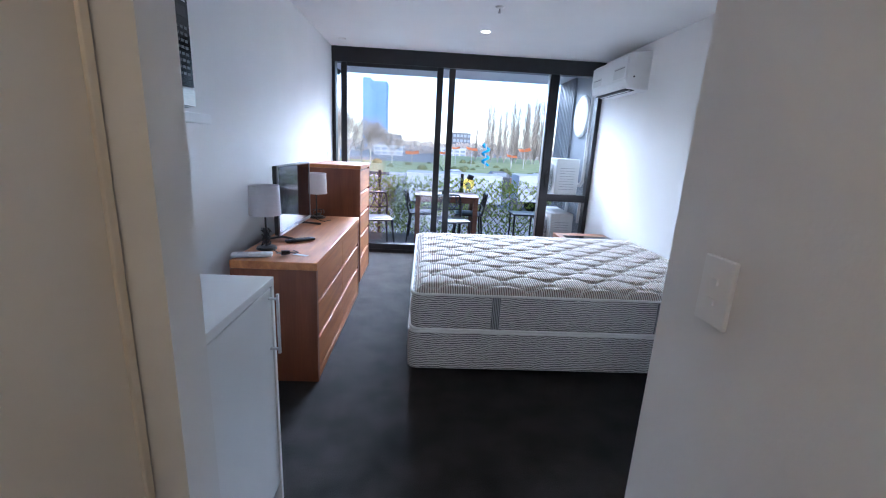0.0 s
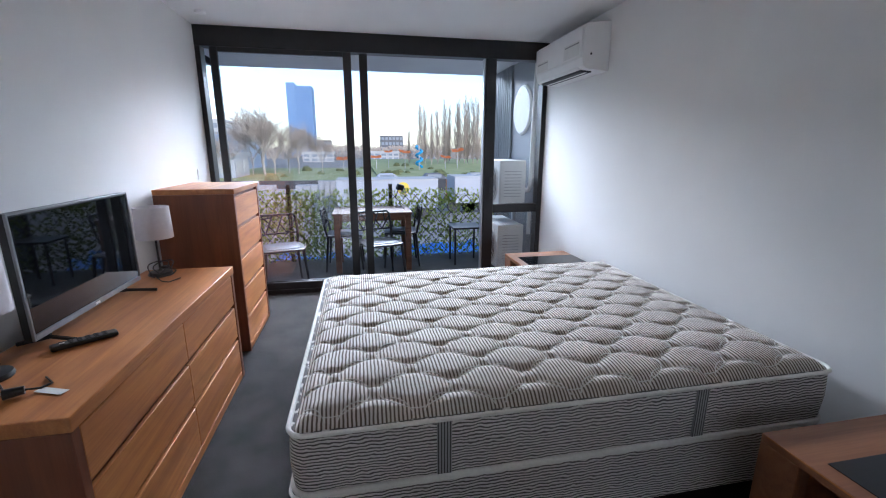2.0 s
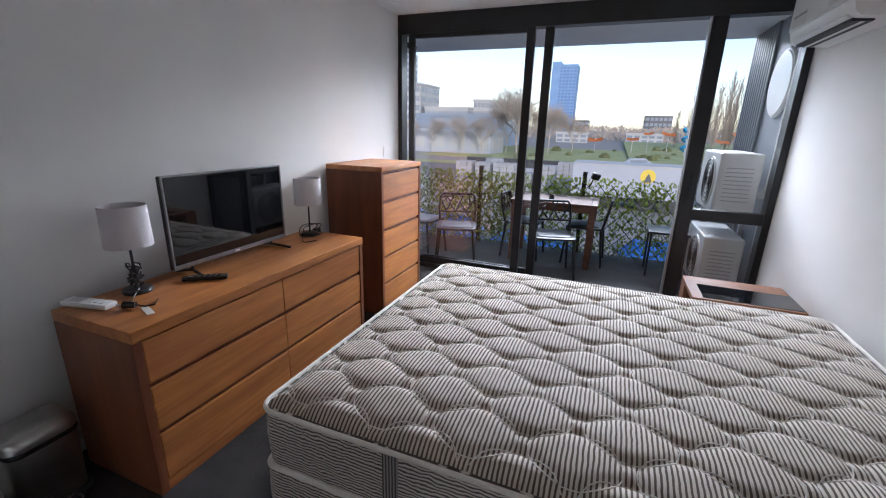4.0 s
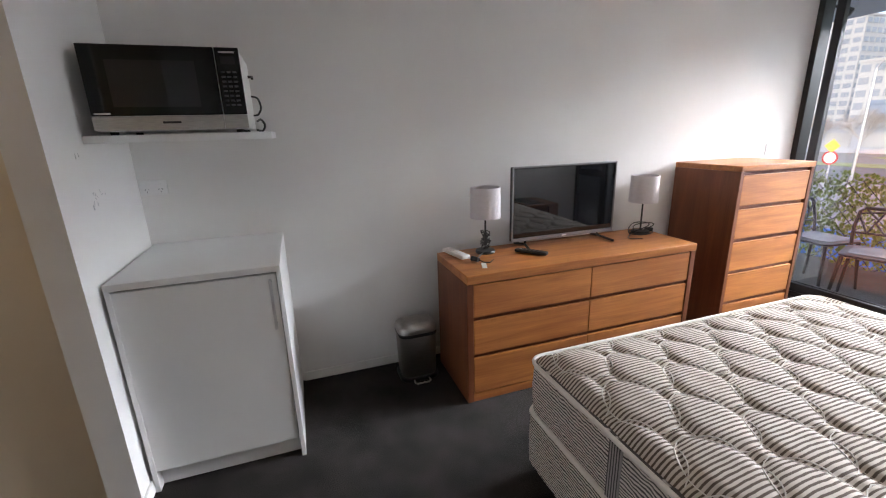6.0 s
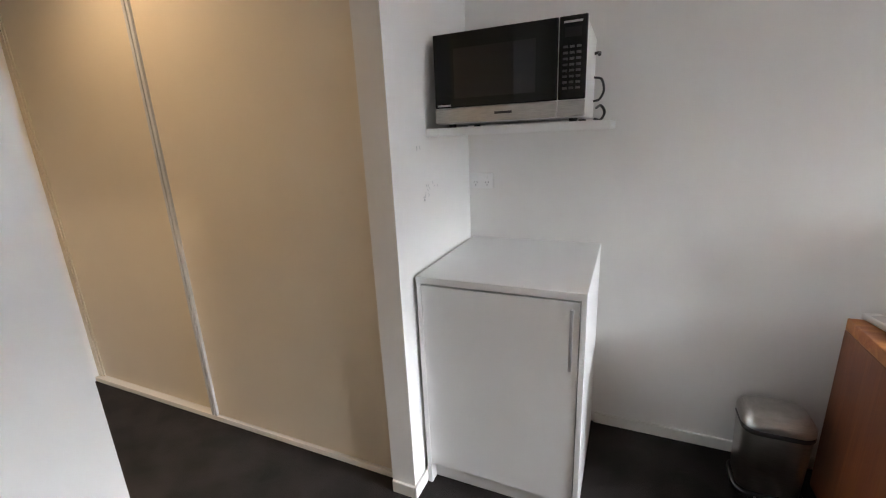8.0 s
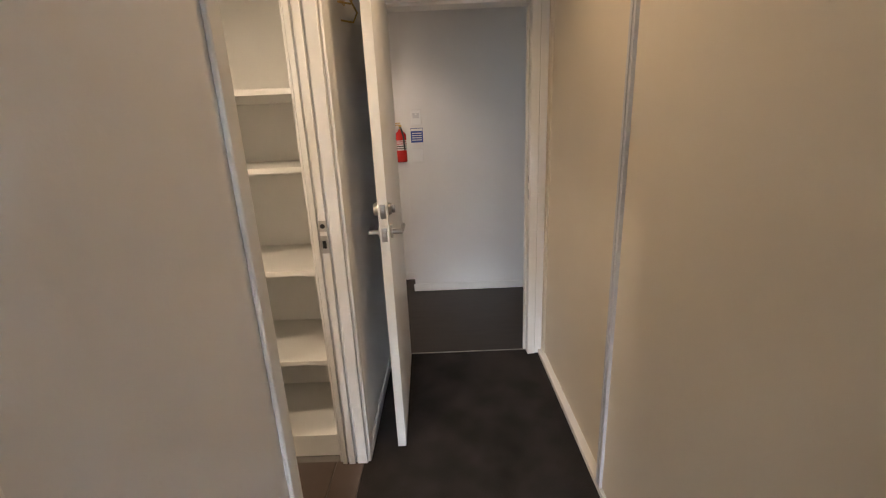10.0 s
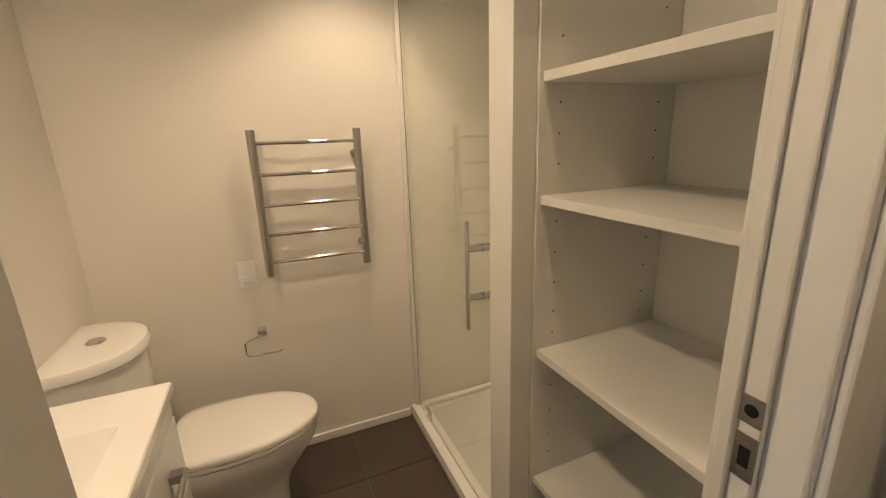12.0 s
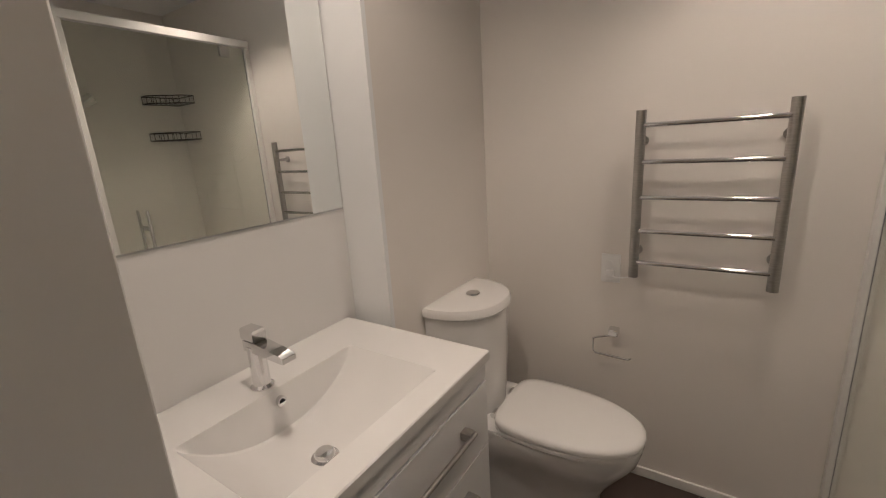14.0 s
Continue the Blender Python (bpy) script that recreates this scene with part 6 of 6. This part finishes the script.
for k in range(9000):
    a = r3.uniform(-130, 130)
    hgt = 5.5 + 2.5 * noise.noise((a * .06, 2, 0)) + 1.2 * noise.noise((a * .3, 5, 0))
    p = Vector((a, r3.uniform(185, 215), GZ + r3.random() ** .8 * hgt))
    u = Vector((r3.gauss(0, .25), r3.gauss(0, .2), r3.uniform(.3, .9)))
    w = Vector((r3.uniform(.12, .3), 0, r3.gauss(0, .1)))
    i = len(verts)
    verts += [p - u, p + w, p + u, p - w]
    faces.append((i, i + 1, i + 2, i + 3))
me = bpy.data.meshes.new("far_woods")
me.from_pydata(verts, [], faces)
me.materials.append(TWIG)
tagged(new("far_woods", me), "belt of brown winter trees beyond the park", "woods", kind="stuff")


def sail(x, y, z, w, tilt, label="orange fabric shade sail on a white mast"):
    t = thing("shade_sail", label, "shade sail", (x, y, GZ + .5), "playground shade sails")
    bm = B()
    n = 10
    g = [[bm.verts.new((x + (i / n - .5) * w, y + (j / n - .5) * w * .8, z + tilt * (i / n - .5) * w - .12 * w * (1 - (2 * i / n - 1) ** 2) * .5 + (j / n - .5) * w * .22)) for i in range(n + 1)] for j in range(n + 1)]
    for j in range(n):
        for i in range(n):
            bm.faces.new((g[j][i], g[j][i + 1], g[j + 1][i + 1], g[j + 1][i]))
    bmesh.ops.solidify(bm, geom=bm.faces[:], thickness=.04)
    part("canopy", bm, ORANGE, t)
    part("mast", cyl(B(), (x, y, GZ + .3), (x, y, z + .2), .07, .05, 10), PALEB, t)


for x, y, z, w, k in ((3.6, 85, .2, 2.0, .05), (9.2, 85, 1.2, 2.2, -.12), (6.2, 88, 1.2, 1.6, .1), (20, 86, 1.5, 2.4, .15), (17.1, 84, .2, 2.0, -.1), (-2.5, 82, 0, 2.5, .06)):
    sail(x, y, z, w, k)
sl = thing("spiral_slide", "blue spiral playground slide", "slide", (11.3, 80, GZ + .5))
part("chute", tube(B(), [(11.3 + .55 * math.cos(k * .5), 80 + .55 * math.sin(k * .5), GZ + .9 + k * .115) for k in range(34)], .24, 8), SLIDE, sl)
part("post", cyl(B(), (11.3, 80, GZ + .4), (11.3, 80, GZ + 4.8), .10, seg=10), PALEB, sl)


def car(x, y, paint, label):
    t = thing("parked_car", label, "car", (x, y, GZ + .06), "parked cars")
    z = GZ + .06
    sect = [(-2.1, .35), (-2.15, .7), (-1.3, .86), (-.8, 1.36), (.7, 1.40), (1.4, .95), (2.1, .85), (2.15, .35)]
    part("body", loft(B(), [[(x + a, y, z + b) for a, b in sect], [(x + a, y + 1.7, z + b) for a, b in sect]]), paint, t)
    part("side_window", boxes(((x - .75, y - .01, z + .92), (x + .8, y, z + 1.30))), WINB, t)
    for a in (-1.35, 1.35):
        w = part("wheel", cyl(B(), (x + a, y - .02, z + .32), (x + a, y + .2, z + .32), .32, seg=18), DARKWALL, t)
        part("rim", cyl(B(), (x + a, y - .03, z + .32), (x + a, y - .02, z + .32), .2, seg=14), SILVER, w)


car(3.2, 47.5, WHITEPANEL, "white parked car behind the yard wall")
car(8.5, 47.8, DARKB, "dark parked car behind the yard wall")
car(13.5, 47.6, PALEB, "pale parked car behind the yard wall")
lp = thing("street_lamp", "slim grey street lamp beside the road", "street lamp", (-11.5, 27, GZ))
part("pole", cyl(B(), (-11.5, 27, GZ), (-11.5, 27, 3.6), .07, .04, 12), SILVER, lp)
part("arm", tube(B(), [(-11.5, 27, 3.5), (-11.4, 27, 3.8), (-10.8, 27, 3.95)], .03, 8), SILVER, lp)
part("lantern", box(B(), (-11.0, 26.93, 3.9), (-10.5, 27.07, 3.98), .02), SILVER, lp)
rs = thing("road_sign", "round speed sign under a yellow plate on a pole", "road sign", (-9.25, 21, GZ))
part("pole", cyl(B(), (-9.25, 21, GZ), (-9.25, 21, .5), .03, seg=8), SILVER, rs)
sg = part("disc", cyl(B(), (-9.25, 20.96, -.0), (-9.25, 20.94, -.0), .26, seg=28), RED, rs, "red-ringed disc")
part("disc_face", cyl(B(), (-9.25, 20.94, -.0), (-9.25, 20.935, -.0), .20, seg=28), LABEL_W, sg)
part("yellow_plate", turned(box(B(), (-.18, -.01, -.18), (.18, .01, .18)), pose(-9.25, 20.95, .44, 0, 45, 0)), mat("sign_yellow", (.80, .60, .03), rough=.5), rs)
